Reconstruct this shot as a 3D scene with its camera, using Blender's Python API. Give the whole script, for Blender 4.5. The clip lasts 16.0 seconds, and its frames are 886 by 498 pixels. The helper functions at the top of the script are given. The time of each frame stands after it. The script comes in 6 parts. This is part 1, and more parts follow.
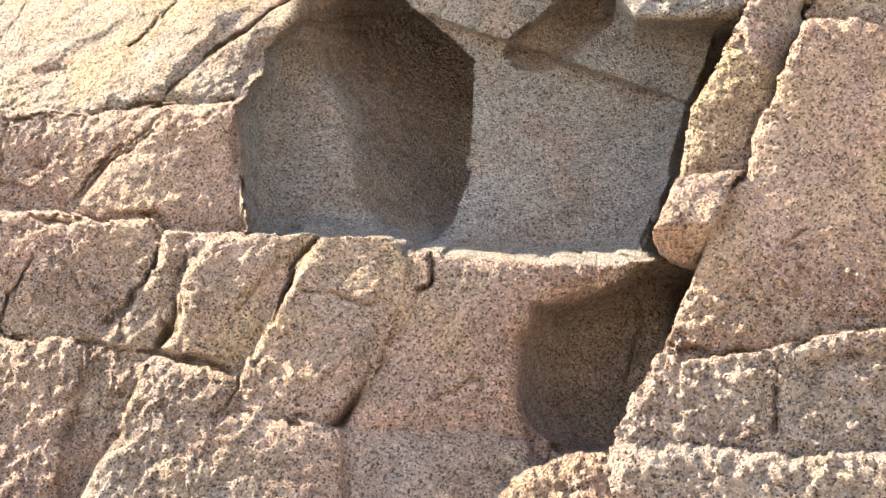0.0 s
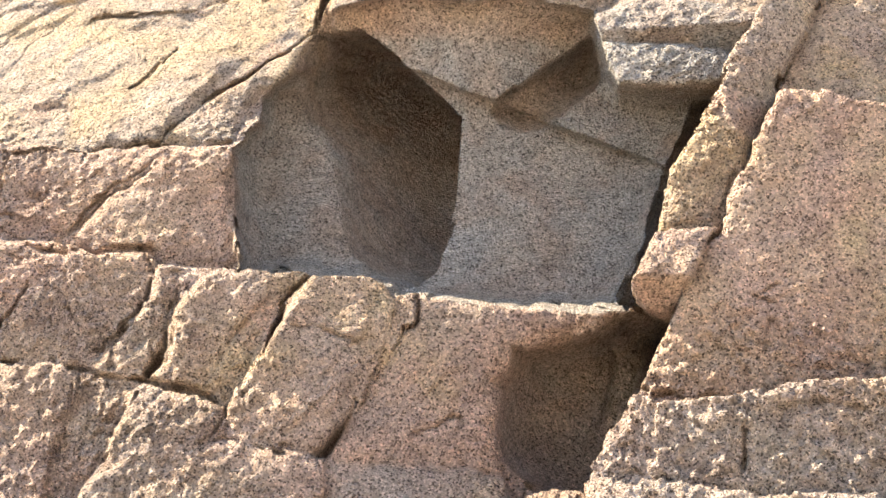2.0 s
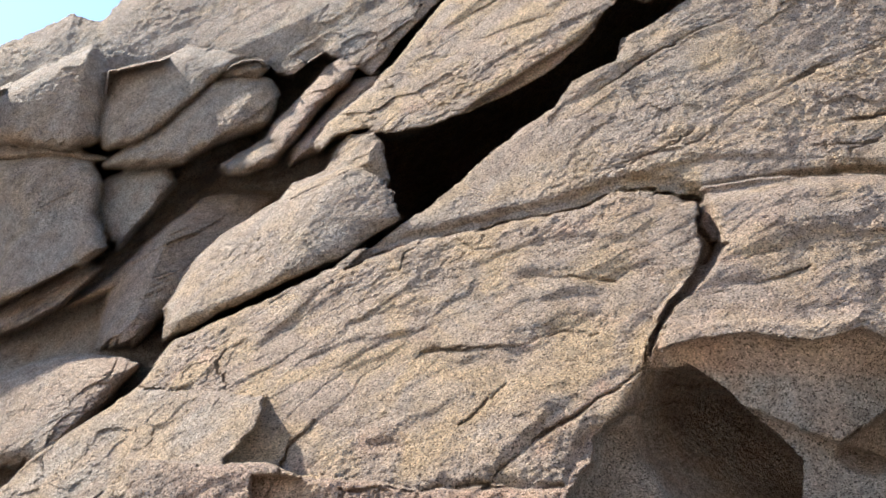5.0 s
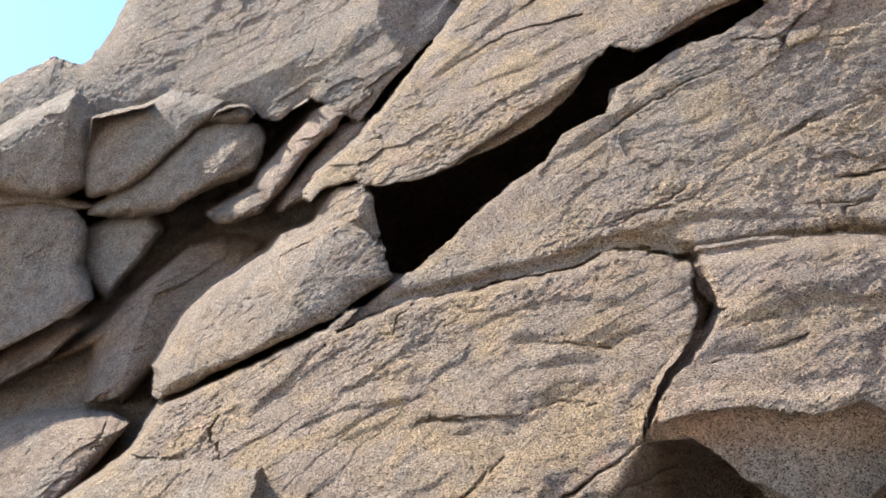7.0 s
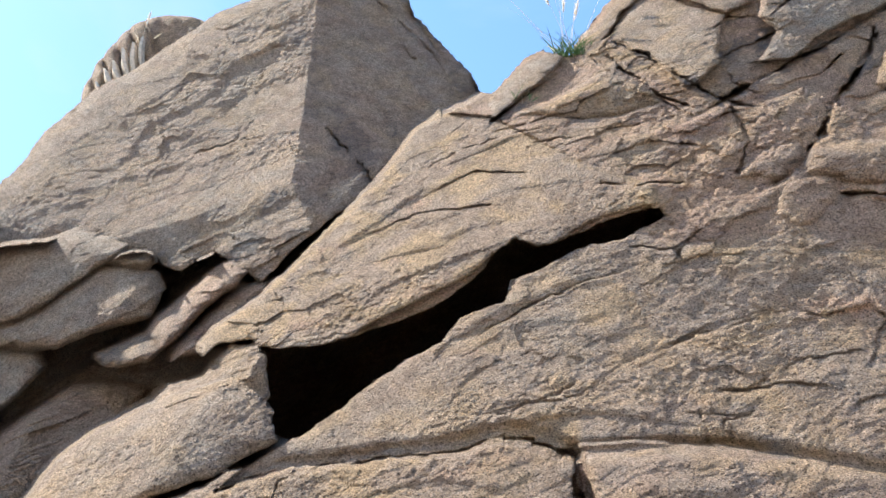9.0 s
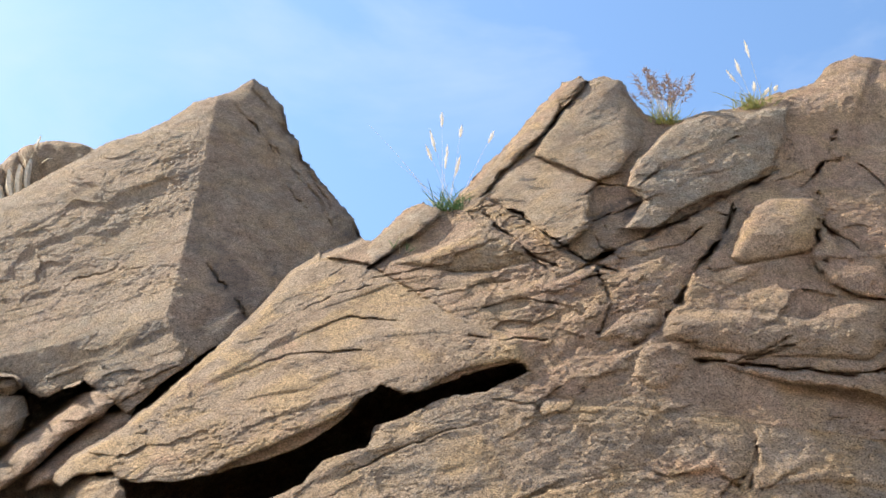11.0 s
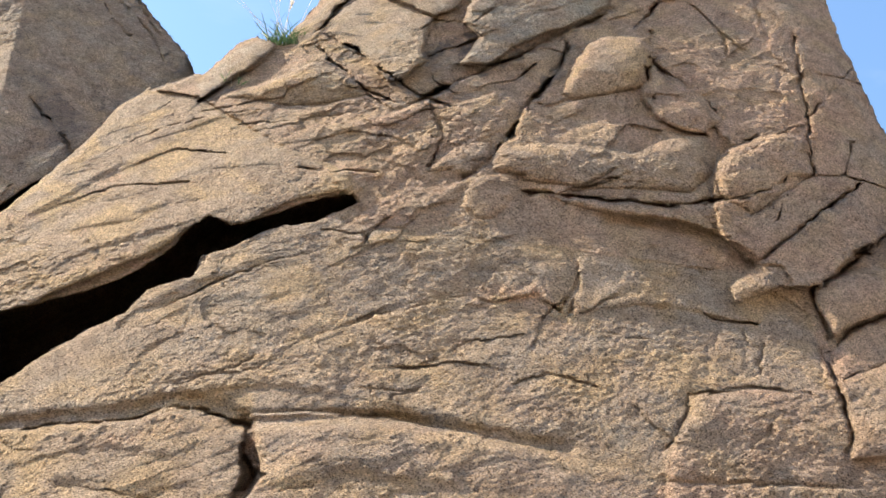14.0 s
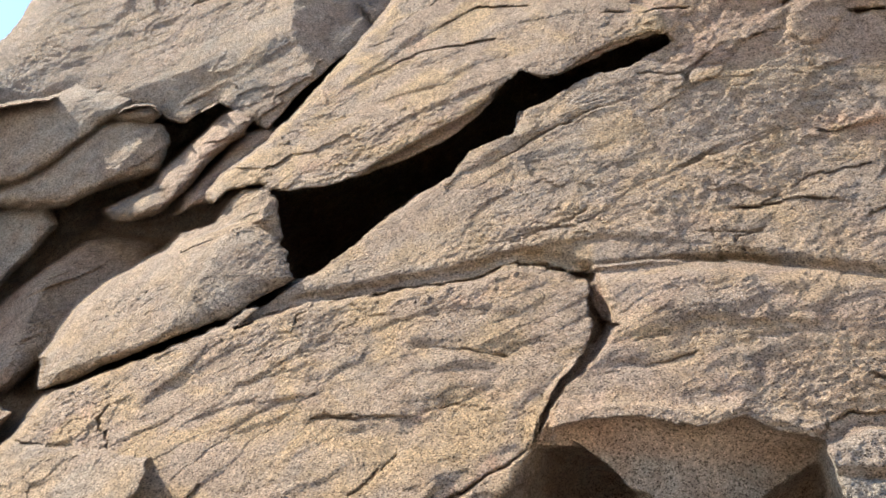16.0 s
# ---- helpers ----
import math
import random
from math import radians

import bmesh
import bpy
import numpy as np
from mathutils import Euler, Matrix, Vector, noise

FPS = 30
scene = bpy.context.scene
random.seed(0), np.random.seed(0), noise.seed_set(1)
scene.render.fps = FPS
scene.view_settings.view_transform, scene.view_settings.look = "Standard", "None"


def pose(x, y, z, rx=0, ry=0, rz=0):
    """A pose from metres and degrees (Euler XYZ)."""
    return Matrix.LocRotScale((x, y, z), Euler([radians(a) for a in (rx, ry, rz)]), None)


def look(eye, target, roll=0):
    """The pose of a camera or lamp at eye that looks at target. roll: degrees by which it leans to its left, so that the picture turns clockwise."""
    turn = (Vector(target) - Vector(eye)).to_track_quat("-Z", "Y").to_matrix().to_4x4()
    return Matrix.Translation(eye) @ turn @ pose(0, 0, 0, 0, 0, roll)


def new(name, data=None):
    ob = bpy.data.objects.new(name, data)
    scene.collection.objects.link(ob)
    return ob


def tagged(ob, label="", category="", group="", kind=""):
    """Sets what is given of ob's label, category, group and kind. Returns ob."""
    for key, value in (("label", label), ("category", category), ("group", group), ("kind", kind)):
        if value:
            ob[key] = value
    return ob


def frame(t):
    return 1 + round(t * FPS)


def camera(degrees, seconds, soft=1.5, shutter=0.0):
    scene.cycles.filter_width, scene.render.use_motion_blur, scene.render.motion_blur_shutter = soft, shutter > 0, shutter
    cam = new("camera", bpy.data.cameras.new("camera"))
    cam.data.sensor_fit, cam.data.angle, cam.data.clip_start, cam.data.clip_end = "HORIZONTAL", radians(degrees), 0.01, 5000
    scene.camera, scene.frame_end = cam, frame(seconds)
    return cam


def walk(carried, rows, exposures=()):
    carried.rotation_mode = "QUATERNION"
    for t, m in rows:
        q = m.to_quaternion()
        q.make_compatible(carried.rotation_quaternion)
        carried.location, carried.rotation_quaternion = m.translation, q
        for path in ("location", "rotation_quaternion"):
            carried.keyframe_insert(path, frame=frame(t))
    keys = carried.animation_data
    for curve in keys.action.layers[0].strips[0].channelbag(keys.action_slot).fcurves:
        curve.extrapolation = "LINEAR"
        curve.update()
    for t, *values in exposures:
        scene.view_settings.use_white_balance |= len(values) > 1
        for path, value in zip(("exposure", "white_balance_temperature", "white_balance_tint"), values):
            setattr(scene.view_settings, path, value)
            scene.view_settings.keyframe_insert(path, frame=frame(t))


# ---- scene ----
# camera
cam = camera(39.24, 16.0)
walk(cam, [
    (0.00, pose(-0.000, 0.000, 1.600, 96.01, 3.98, 0.42)),
    (0.50, pose(-0.016, -0.049, 1.613, 97.90, 3.70, -0.02)),
    (1.00, pose(-0.029, -0.081, 1.591, 99.31, 2.95, -0.76)),
    (1.50, pose(-0.054, -0.111, 1.536, 99.56, 2.14, -1.56)),
    (2.00, pose(-0.084, -0.142, 1.482, 99.45, 1.70, -1.66)),
    (2.50, pose(-0.109, -0.165, 1.464, 100.11, 1.58, -0.47)),
    (3.00, pose(-0.149, -0.179, 1.486, 101.95, 1.43, 1.52)),
    (3.50, pose(-0.202, -0.186, 1.530, 104.98, 0.84, 3.87)),
    (4.00, pose(-0.239, -0.184, 1.583, 108.03, -0.07, 6.17)),
    (4.50, pose(-0.261, -0.170, 1.640, 110.32, -1.05, 8.39)),
    (4.70, pose(-0.289, -0.152, 1.695, 111.10, -1.45, 9.10)),
    (5.22, pose(-0.308, -0.141, 1.765, 112.27, -1.75, 11.02)),
    (5.75, pose(-0.325, -0.136, 1.865, 111.97, -1.16, 12.17)),
    (6.28, pose(-0.338, -0.141, 1.955, 111.46, -0.47, 12.19)),
    (6.80, pose(-0.344, -0.161, 1.997, 111.96, -0.50, 10.71)),
    (7.00, pose(-0.351, -0.205, 2.001, 112.32, -0.62, 9.81)),
    (7.50, pose(-0.352, -0.235, 2.010, 113.87, -1.37, 7.58)),
    (8.00, pose(-0.353, -0.245, 2.013, 115.89, -2.26, 5.35)),
    (8.20, pose(-0.352, -0.240, 2.005, 116.86, -2.70, 4.67)),
    (8.72, pose(-0.365, -0.276, 1.995, 119.22, -3.69, 3.00)),
    (9.25, pose(-0.391, -0.354, 1.975, 121.64, -4.52, 1.95)),
    (9.78, pose(-0.408, -0.434, 1.953, 123.84, -4.97, 0.88)),
    (10.30, pose(-0.393, -0.477, 1.938, 125.53, -4.82, -0.87)),
    (10.50, pose(-0.364, -0.490, 1.920, 126.33, -4.74, -1.76)),
    (11.00, pose(-0.292, -0.508, 1.916, 127.31, -4.13, -3.94)),
    (11.50, pose(-0.197, -0.509, 1.914, 127.59, -2.91, -6.26)),
    (12.00, pose(-0.121, -0.492, 1.898, 127.13, -1.50, -8.61)),
    (12.50, pose(-0.079, -0.465, 1.873, 126.23, -0.37, -10.51)),
    (13.00, pose(-0.066, -0.438, 1.846, 124.78, 0.30, -11.57)),
    (13.50, pose(-0.072, -0.416, 1.818, 123.20, 0.17, -11.28)),
    (14.00, pose(-0.121, -0.392, 1.801, 121.13, -0.64, -9.61)),
    (14.50, pose(-0.224, -0.350, 1.802, 118.91, -1.82, -6.84)),
    (15.00, pose(-0.336, -0.296, 1.816, 116.75, -2.75, -3.25)),
    (15.50, pose(-0.401, -0.256, 1.828, 115.02, -2.88, 0.47)),
    (16.00, pose(-0.414, -0.230, 1.829, 114.22, -2.10, 3.59)),
], exposures=[
    (0.0, 3.52, 6250, 10), (2.0, 3.46, 6250, 10), (3.5, 3.15, 6100, 10), (4.7, 2.60, 5700, 10), (7.0, 2.42, 5600, 10), (8.2, 2.42, 5600, 10), (10.3, 2.30, 6250, 10),
    (13.0, 2.45, 6600, 10), (14.5, 2.52, 6400, 10), (16.0, 2.55, 6050, 10)])

# world and sun
SUN_DIR = Vector((-0.62, 0.275, 0.735)).normalized()
world = bpy.data.worlds.new("sky")
scene.world = world
world.use_nodes = True
wn, wl = world.node_tree.nodes, world.node_tree.links
bg = wn["Background"]
sky = wn.new("ShaderNodeTexSky")
sky.sky_type, sky.sun_disc = "NISHITA", False
sky.dust_density = 0.5
sky.sun_elevation = math.asin(SUN_DIR.z)
sky.sun_rotation = math.atan2(SUN_DIR.x, SUN_DIR.y)
cut = wn.new("ShaderNodeMix")
cut.data_type, cut.blend_type = "RGBA", "MULTIPLY"
cut.inputs[0].default_value = 1.0
cut.inputs[7].default_value = (0.87, 0.99, 1.03, 1)
wl.new(sky.outputs[0], cut.inputs[6])
# thin high cloud
wco = wn.new("ShaderNodeTexCoord")
wmap = wn.new("ShaderNodeMapping")
wmap.inputs["Scale"].default_value = (1.0, 1.0, 2.2)
wmap.inputs["Location"].default_value = (3.1, 1.7, 0.4)
wl.new(wco.outputs["Generated"], wmap.inputs["Vector"])
cloud = wn.new("ShaderNodeTexNoise")
cloud.inputs["Scale"].default_value, cloud.inputs["Detail"].default_value = 2.6, 8
cloud.inputs["Roughness"].default_value, cloud.inputs["Distortion"].default_value = 0.55, 0.5
wl.new(wmap.outputs[0], cloud.inputs["Vector"])
veil = wn.new("ShaderNodeValToRGB")
veil.color_ramp.elements[0].position, veil.color_ramp.elements[1].position = 0.54, 0.90
veil.color_ramp.elements[1].color = (0.75, 0.75, 0.75, 1)
wl.new(cloud.outputs["Fac"], veil.inputs[0])
haze = wn.new("ShaderNodeMix")
haze.data_type = "RGBA"
haze.inputs[7].default_value = (3.0, 3.4, 4.0, 1)
wl.new(veil.outputs[0], haze.inputs[0])
wl.new(cut.outputs[2], haze.inputs[6])
wl.new(haze.outputs[2], bg.inputs[0])
bg.inputs[1].default_value = 0.058
sun = new("sun", bpy.data.lights.new("sun", "SUN"))
sun.data.energy, sun.data.angle, sun.data.color = 2.3, radians(1.0), (1.0, 0.87, 0.67)
sun.matrix_world = look(SUN_DIR * 40, (0, 0, 0))


# ---- materials ----
def material(name):
    m = bpy.data.materials.new(name)
    m.use_nodes = True
    return m, m.node_tree.nodes, m.node_tree.links


def ramp(nodes, stops):
    r = nodes.new("ShaderNodeValToRGB")
    e = r.color_ramp.elements
    while len(e) < len(stops):
        e.new(0.5)
    for k, (pos, col) in zip(e, stops):
        k.position, k.color = pos, (*col, 1) if len(col) == 3 else col
    return r


def grey(v):
    return (v, v, v)


def granite():
    m, n, l = material("granite")
    b = n["Principled BSDF"]
    co = n.new("ShaderNodeTexCoord")
    tint = n.new("ShaderNodeAttribute")
    tint.attribute_name = "tint"
    sep = n.new("ShaderNodeSeparateColor")
    l.new(tint.outputs["Color"], sep.inputs[0])

    def noise_tex(scale, detail=4, rough=0.6, dist=0.0):
        t = n.new("ShaderNodeTexNoise")
        t.inputs["Scale"].default_value, t.inputs["Detail"].default_value = scale, detail
        t.inputs["Roughness"].default_value, t.inputs["Distortion"].default_value = rough, dist
        l.new(co.outputs["Object"], t.inputs["Vector"])
        return t.outputs["Fac"]

    def mix(kind, fac, a, bb):
        x = n.new("ShaderNodeMix")
        x.data_type, x.blend_type = "RGBA", kind
        for sock, v in ((x.inputs[0], fac), (x.inputs[6], a), (x.inputs[7], bb)):
            if hasattr(v, "links"):
                l.new(v, sock)
            elif isinstance(v, tuple):
                sock.default_value = (*v, 1)
            else:
                sock.default_value = v
        return x.outputs[2]

    def math_node(op, a, bb):
        x = n.new("ShaderNodeMath")
        x.operation = op
        for sock, v in zip(x.inputs, (a, bb)):
            if hasattr(v, "links"):
                l.new(v, sock)
            else:
                sock.default_value = v
        return x.outputs[0]

    big = noise_tex(1.3, 5, 0.62, 0.4)
    mid = noise_tex(5.5, 2, 0.5, 0.4)
    small = noise_tex(26.0, 4, 0.6)
    # three rock hues: pink feldspar, iron ochre, clean grey
    base = ramp(n, [(0.3, (0.39, 0.295, 0.225)), (0.7, (0.49, 0.385, 0.30))])
    l.new(mid, base.inputs[0])

    def mask(weight, source, lo, hi):
        r = ramp(n, [(lo, grey(0.25)), (hi, grey(1.6))])
        l.new(source, r.inputs[0])
        w = n.new("ShaderNodeMath")
        w.operation, w.use_clamp = "MULTIPLY", True
        l.new(weight, w.inputs[0])
        l.new(r.outputs[0], w.inputs[1])
        return w.outputs[0]

    c = mix("MIX", mask(sep.outputs[2], mid, 0.35, 0.65), base.outputs[0], (0.44, 0.395, 0.335))
    c = mix("MIX", mask(sep.outputs[0], big, 0.35, 0.62), c, (0.59, 0.375, 0.27))
    c = mix("MIX", mask(sep.outputs[1], noise_tex(3.2, 3, 0.5, 0.6), 0.44, 0.66), c, (0.59, 0.42, 0.25))
    # weathered blotches
    blot = ramp(n, [(0.36, grey(0.72)), (0.5, grey(1.0)), (0.68, grey(1.14))])
    l.new(noise_tex(9.0, 6, 0.7), blot.inputs[0])
    c = mix("MULTIPLY", 0.8, c, blot.outputs[0])
    # crystals
    vo = n.new("ShaderNodeTexVoronoi")
    vo.inputs["Scale"].default_value = 185.0
    l.new(co.outputs["Object"], vo.inputs["Vector"])
    cr = n.new("ShaderNodeSeparateColor")
    l.new(vo.outputs["Color"], cr.inputs[0])
    grain = ramp(n, [(0.0, (0.18, 0.16, 0.14)), (0.13, (0.48, 0.45, 0.42)), (0.30, (0.92, 0.90, 0.88)), (0.72, (1.08, 1.06, 1.04)), (1.0, (1.55, 1.52, 1.46))])
    l.new(cr.outputs[0], grain.inputs[0])
    c = mix("MULTIPLY", 1.0, c, grain.outputs[0])
    vo_big = n.new("ShaderNodeTexVoronoi")
    vo_big.inputs["Scale"].default_value = 78.0
    l.new(co.outputs["Object"], vo_big.inputs["Vector"])
    cb = n.new("ShaderNodeSeparateColor")
    l.new(vo_big.outputs["Color"], cb.inputs[0])
    lump = ramp(n, [(0.0, grey(0.50)), (0.14, grey(0.80)), (0.5, grey(1.0)), (1.0, grey(1.18))])
    l.new(cb.outputs[1], lump.inputs[0])
    c = mix("MULTIPLY", 0.5, c, lump.outputs[0])
    fleck = ramp(n, [(0.60, grey(1.0)), (0.74, grey(0.45))])
    l.new(noise_tex(75.0, 3, 0.7), fleck.inputs[0])
    c = mix("MULTIPLY", 0.6, c, fleck.outputs[0])
    # hairline joints and their dark mineral fill
    lines = []
    for angle, stretch, scale, seed in ((-24, 0.28, 4.2, 0.0), (-16, 0.35, 2.4, 3.7), (56, 0.45, 2.0, 7.9), (-68, 0.5, 1.5, 12.3)):
        mp = n.new("ShaderNodeMapping")
        mp.inputs["Rotation"].default_value = (0, radians(angle), 0)
        mp.inputs["Scale"].default_value = (stretch, 1, 1)
        turned = n.new("ShaderNodeMapping")
        turned.inputs["Rotation"].default_value = (0, radians(angle), 0)
        turned.inputs["Location"].default_value = (seed, seed, seed)
        l.new(co.outputs["Object"], turned.inputs["Vector"])
        mp.inputs["Rotation"].default_value = (0, 0, 0)
        l.new(turned.outputs[0], mp.inputs["Vector"])
        t = n.new("ShaderNodeTexNoise")
        t.inputs["Scale"].default_value, t.inputs["Detail"].default_value, t.inputs["Roughness"].default_value = scale, 6, 0.6
        l.new(mp.outputs[0], t.inputs["Vector"])
        r = ramp(n, [(0.484, grey(0.0)), (0.497, grey(1.0)), (0.503, grey(1.0)), (0.516, grey(0.0))])
        l.new(t.outputs["Fac"], r.inputs[0])
        gate = ramp(n, [(0.47, grey(0.0)), (0.60, grey(1.0))])
        gn = n.new("ShaderNodeTexNoise")
        gn.inputs["Scale"].default_value, gn.inputs["Detail"].default_value = 1.7, 3
        l.new(turned.outputs[0], gn.inputs["Vector"])
        l.new(gn.outputs["Fac"], gate.inputs[0])
        lines.append(math_node("MULTIPLY", r.outputs[0], gate.outputs[0]))
    joint = lines[0]
    for k in lines[1:]:
        joint = math_node("MAXIMUM", joint, k)
    joint = math_node("MULTIPLY", joint, math_node("SUBTRACT", 1.0, math_node("MULTIPLY", sep.outputs[2], sep.outputs[2])))
    c = mix("MULTIPLY", math_node("MULTIPLY", joint, 0.35), c, (0.30, 0.22, 0.17))
    # dark mineral streaks, and the shade painted along the gully gap
    streak = ramp(n, [(0.15, grey(0.0)), (0.9, grey(1.0))])
    l.new(math_node("MULTIPLY", tint.outputs["Alpha"], math_node("ADD", 0.55, noise_tex(7.0, 5, 0.65))), streak.inputs[0])
    c = mix("MIX", math_node("MULTIPLY", streak.outputs[0], 0.8), c, (0.085, 0.085, 0.095))
    l.new(c, b.inputs["Base Color"])
    b.inputs["Roughness"].default_value = 0.88
    b.inputs["Specular IOR Level"].default_value = 0.25
    # relief
    h = math_node("ADD", math_node("MULTIPLY", noise_tex(16.0, 4, 0.6), 0.9), math_node("MULTIPLY", noise_tex(95.0, 3, 0.7), 0.7))
    h = math_node("ADD", h, math_node("MULTIPLY", noise_tex(40.0, 5, 0.75), 0.9))
    h = math_node("ADD", h, math_node("MULTIPLY", vo.outputs["Distance"], -0.35))
    h = math_node("ADD", h, math_node("MULTIPLY", cb.outputs[1], 0.22))
    h = math_node("ADD", h, math_node("MULTIPLY", joint, -0.3))
    bump = n.new("ShaderNodeBump")
    bump.inputs["Strength"].default_value, bump.inputs["Distance"].default_value = 1.0, 0.072
    l.new(h, bump.inputs["Height"])
    l.new(bump.outputs[0], b.inputs["Normal"])
    return m


def simple(name, col, rough=0.8, var=0.3, scale=20.0):
    m, n, l = material(name)
    b = n["Principled BSDF"]
    co = n.new("ShaderNodeTexCoord")
    t = n.new("ShaderNodeTexNoise")
    t.inputs["Scale"].default_value, t.inputs["Detail"].default_value = scale, 5
    l.new(co.outputs["Object"], t.inputs["Vector"])
    r = ramp(n, [(0.3, tuple(v * (1 - var) for v in col)), (0.7, tuple(v * (1 + var) for v in col))])
    l.new(t.outputs["Fac"], r.inputs[0])
    l.new(r.outputs[0], b.inputs["Base Color"])
    b.inputs["Roughness"].default_value = rough
    return m


def hued(me, hue=(0.35, 0.4, 0.3, 0.0)):
    """Gives a mesh one hue of the granite all over."""
    at = me.attributes.new("tint", "FLOAT_COLOR", "POINT")
    at.data.foreach_set("color", np.tile(np.array(hue, np.float32), len(me.vertices)))
    me.materials.append(GRANITE)


GRANITE = granite()
# pale surface of the added bank, a reflector for the face
PALE_BOUNCE = simple("pale_bounce", (0.68, 0.60, 0.50), 0.95, 0.2, 6.0)
DARK_GROUND = simple("dark_ground", (0.37, 0.33, 0.28), 0.8, 0.35, 9.0)

# ---- the rock: one weathered face, cut into slabs and stones ----
rng = np.random.RandomState(7)
zs, z = [], -0.2
while z < 9.5:
    zs.append(z)
    z += 0.04 if z < 1.0 else 0.0050 + 0.00045 * (z - 1.0)
zs = np.array(zs)
# the sheet is finest low down, where it is narrow and near
LEFT = np.interp(zs, [1.2, 1.8, 2.4, 3.2, 4.2, 5.2, 6.2], [-1.7, -2.3, -3.4, -4.8, -5.6, -6.1, -6.4])
RIGHT = np.interp(zs, [1.2, 2.1, 3.2, 3.9, 4.4, 5.2], [1.3, 1.7, 2.1, 3.3, 4.0, 4.2])
NZ, NX = len(zs), 1340
FRAC = np.linspace(0, 1, NX)
X = LEFT[:, None] + (RIGHT - LEFT)[:, None] * FRAC[None]
Z = np.repeat(zs[:, None], NX, 1)


def lattice(u, v, seed):
    """Smooth value noise in -1..1 on the plane."""
    r = np.random.RandomState(seed)
    tab = r.rand(128, 128).astype(np.float32) * 2 - 1
    iu, iv = np.floor(u).astype(np.int32), np.floor(v).astype(np.int32)
    fu, fv = (u - iu).astype(np.float32), (v - iv).astype(np.float32)
    fu, fv = fu * fu * (3 - 2 * fu), fv * fv * (3 - 2 * fv)
    a, b, c, d = iu & 127, (iu + 1) & 127, iv & 127, (iv + 1) & 127
    return (tab[a, c] * (1 - fu) + tab[b, c] * fu) * (1 - fv) + (tab[a, d] * (1 - fu) + tab[b, d] * fu) * fv


def fbm(u, v, size, octaves, seed, gain=0.5, ridged=False):
    out, amp, tot = 0, 1.0, 0.0
    for k in range(octaves):
        s = 2.0 ** k / size
        ca, sa = math.cos(0.7 + 1.3 * k), math.sin(0.7 + 1.3 * k)
        w = lattice((u * ca - v * sa) * s + 17.3 * k, (u * sa + v * ca) * s + 5.1 * k, seed + k)
        out = out + amp * ((1 - 2 * np.abs(w)) if ridged else w)
        tot += amp
        amp *= gain
    return out / tot


def chips(u, v, size, seed):
    """Broken facets: cells with a height and a tilt of their own, about -1..1."""
    r = np.random.RandomState(seed)
    tab = r.rand(64, 64, 5).astype(np.float32)
    iu, iv = np.floor(u / size).astype(np.int32), np.floor(v / size).astype(np.int32)
    best, out = np.full(u.shape, 1e9), np.zeros(u.shape)
    for a in (-1, 0, 1):
        for b in (-1, 0, 1):
            c = tab[(iu + a) & 63, (iv + b) & 63]
            du, dv = u / size - (iu + a + c[..., 0]), v / size - (iv + b + c[..., 1])
            d = du * du + dv * dv
            h = (c[..., 2] * 2 - 1) * 0.6 + (c[..., 3] - 0.5) * du * 1.6 + (c[..., 4] - 0.5) * dv * 1.6
            near = d < best
            best, out = np.where(near, d, best), np.where(near, h, out)
    return out


WX = X + 0.012 * fbm(X, Z, 0.16, 3, 11) + 0.010 * chips(X, Z, 0.07, 15) + 0.005 * fbm(X, Z, 0.03, 2, 31)
WZ = Z + 0.012 * fbm(X, Z, 0.16, 3, 21) + 0.010 * chips(X, Z, 0.07, 25) + 0.005 * fbm(X, Z, 0.03, 2, 41)


def base_depth(x, z):
    y = 2.0688 - 0.0765 * x + 0.9377 * z + 0.0238 * x * x - 0.0366 * x * z - 0.0496 * z * z
    return -np.logaddexp(-4 * y, -28.4) / 4


# the face stands out, and its hollows go in, along lines that fan out from in front of it
FOCUS = (-0.2, -0.25, 1.8)


def window(pts, margin):
    a = np.array(pts)
    j0, j1 = np.searchsorted(zs, [a[:, 1].min() - margin, a[:, 1].max() + margin])
    j0, j1 = max(j0, 0), max(min(j1, NZ), j0 + 1)
    wide = RIGHT[j0:j1] - LEFT[j0:j1]
    f0 = ((a[:, 0].min() - margin - LEFT[j0:j1]) / wide).min()
    f1 = ((a[:, 0].max() + margin - LEFT[j0:j1]) / wide).max()
    i0, i1 = int(np.clip(f0 * (NX - 1), 0, NX - 1)), int(np.clip(f1 * (NX - 1) + 2, 1, NX))
    return slice(j0, j1), slice(i0, max(i1, i0 + 1))


def path_distance(u, v, pts, closed):
    """Distance to a line of points; for a closed one positive inside; and the side of an open one."""
    best, side = np.full(u.shape, 1e9), np.zeros(u.shape)
    inside = np.zeros(u.shape, bool)
    n = len(pts)
    for k in range(n if closed else n - 1):
        (ax, az), (bx, bz) = pts[k], pts[(k + 1) % n]
        ex, ez = bx - ax, bz - az
        L = ex * ex + ez * ez + 1e-12
        du, dv = u - ax, v - az
        t = np.clip((du * ex + dv * ez) / L, 0, 1)
        d = (du - t * ex) ** 2 + (dv - t * ez) ** 2
        near = d < best
        best = np.where(near, d, best)
        side = np.where(near, ex * dv - ez * du, side)
        if closed:
            if abs(bz - az) > 1e-9:
                cross = ((az > v) != (bz > v)) & (u < (bx - ax) * (v - az) / (bz - az) + ax)
                inside ^= cross
    best = np.sqrt(best)
    if closed:
        return np.where(inside, best, -best)
    return best, side


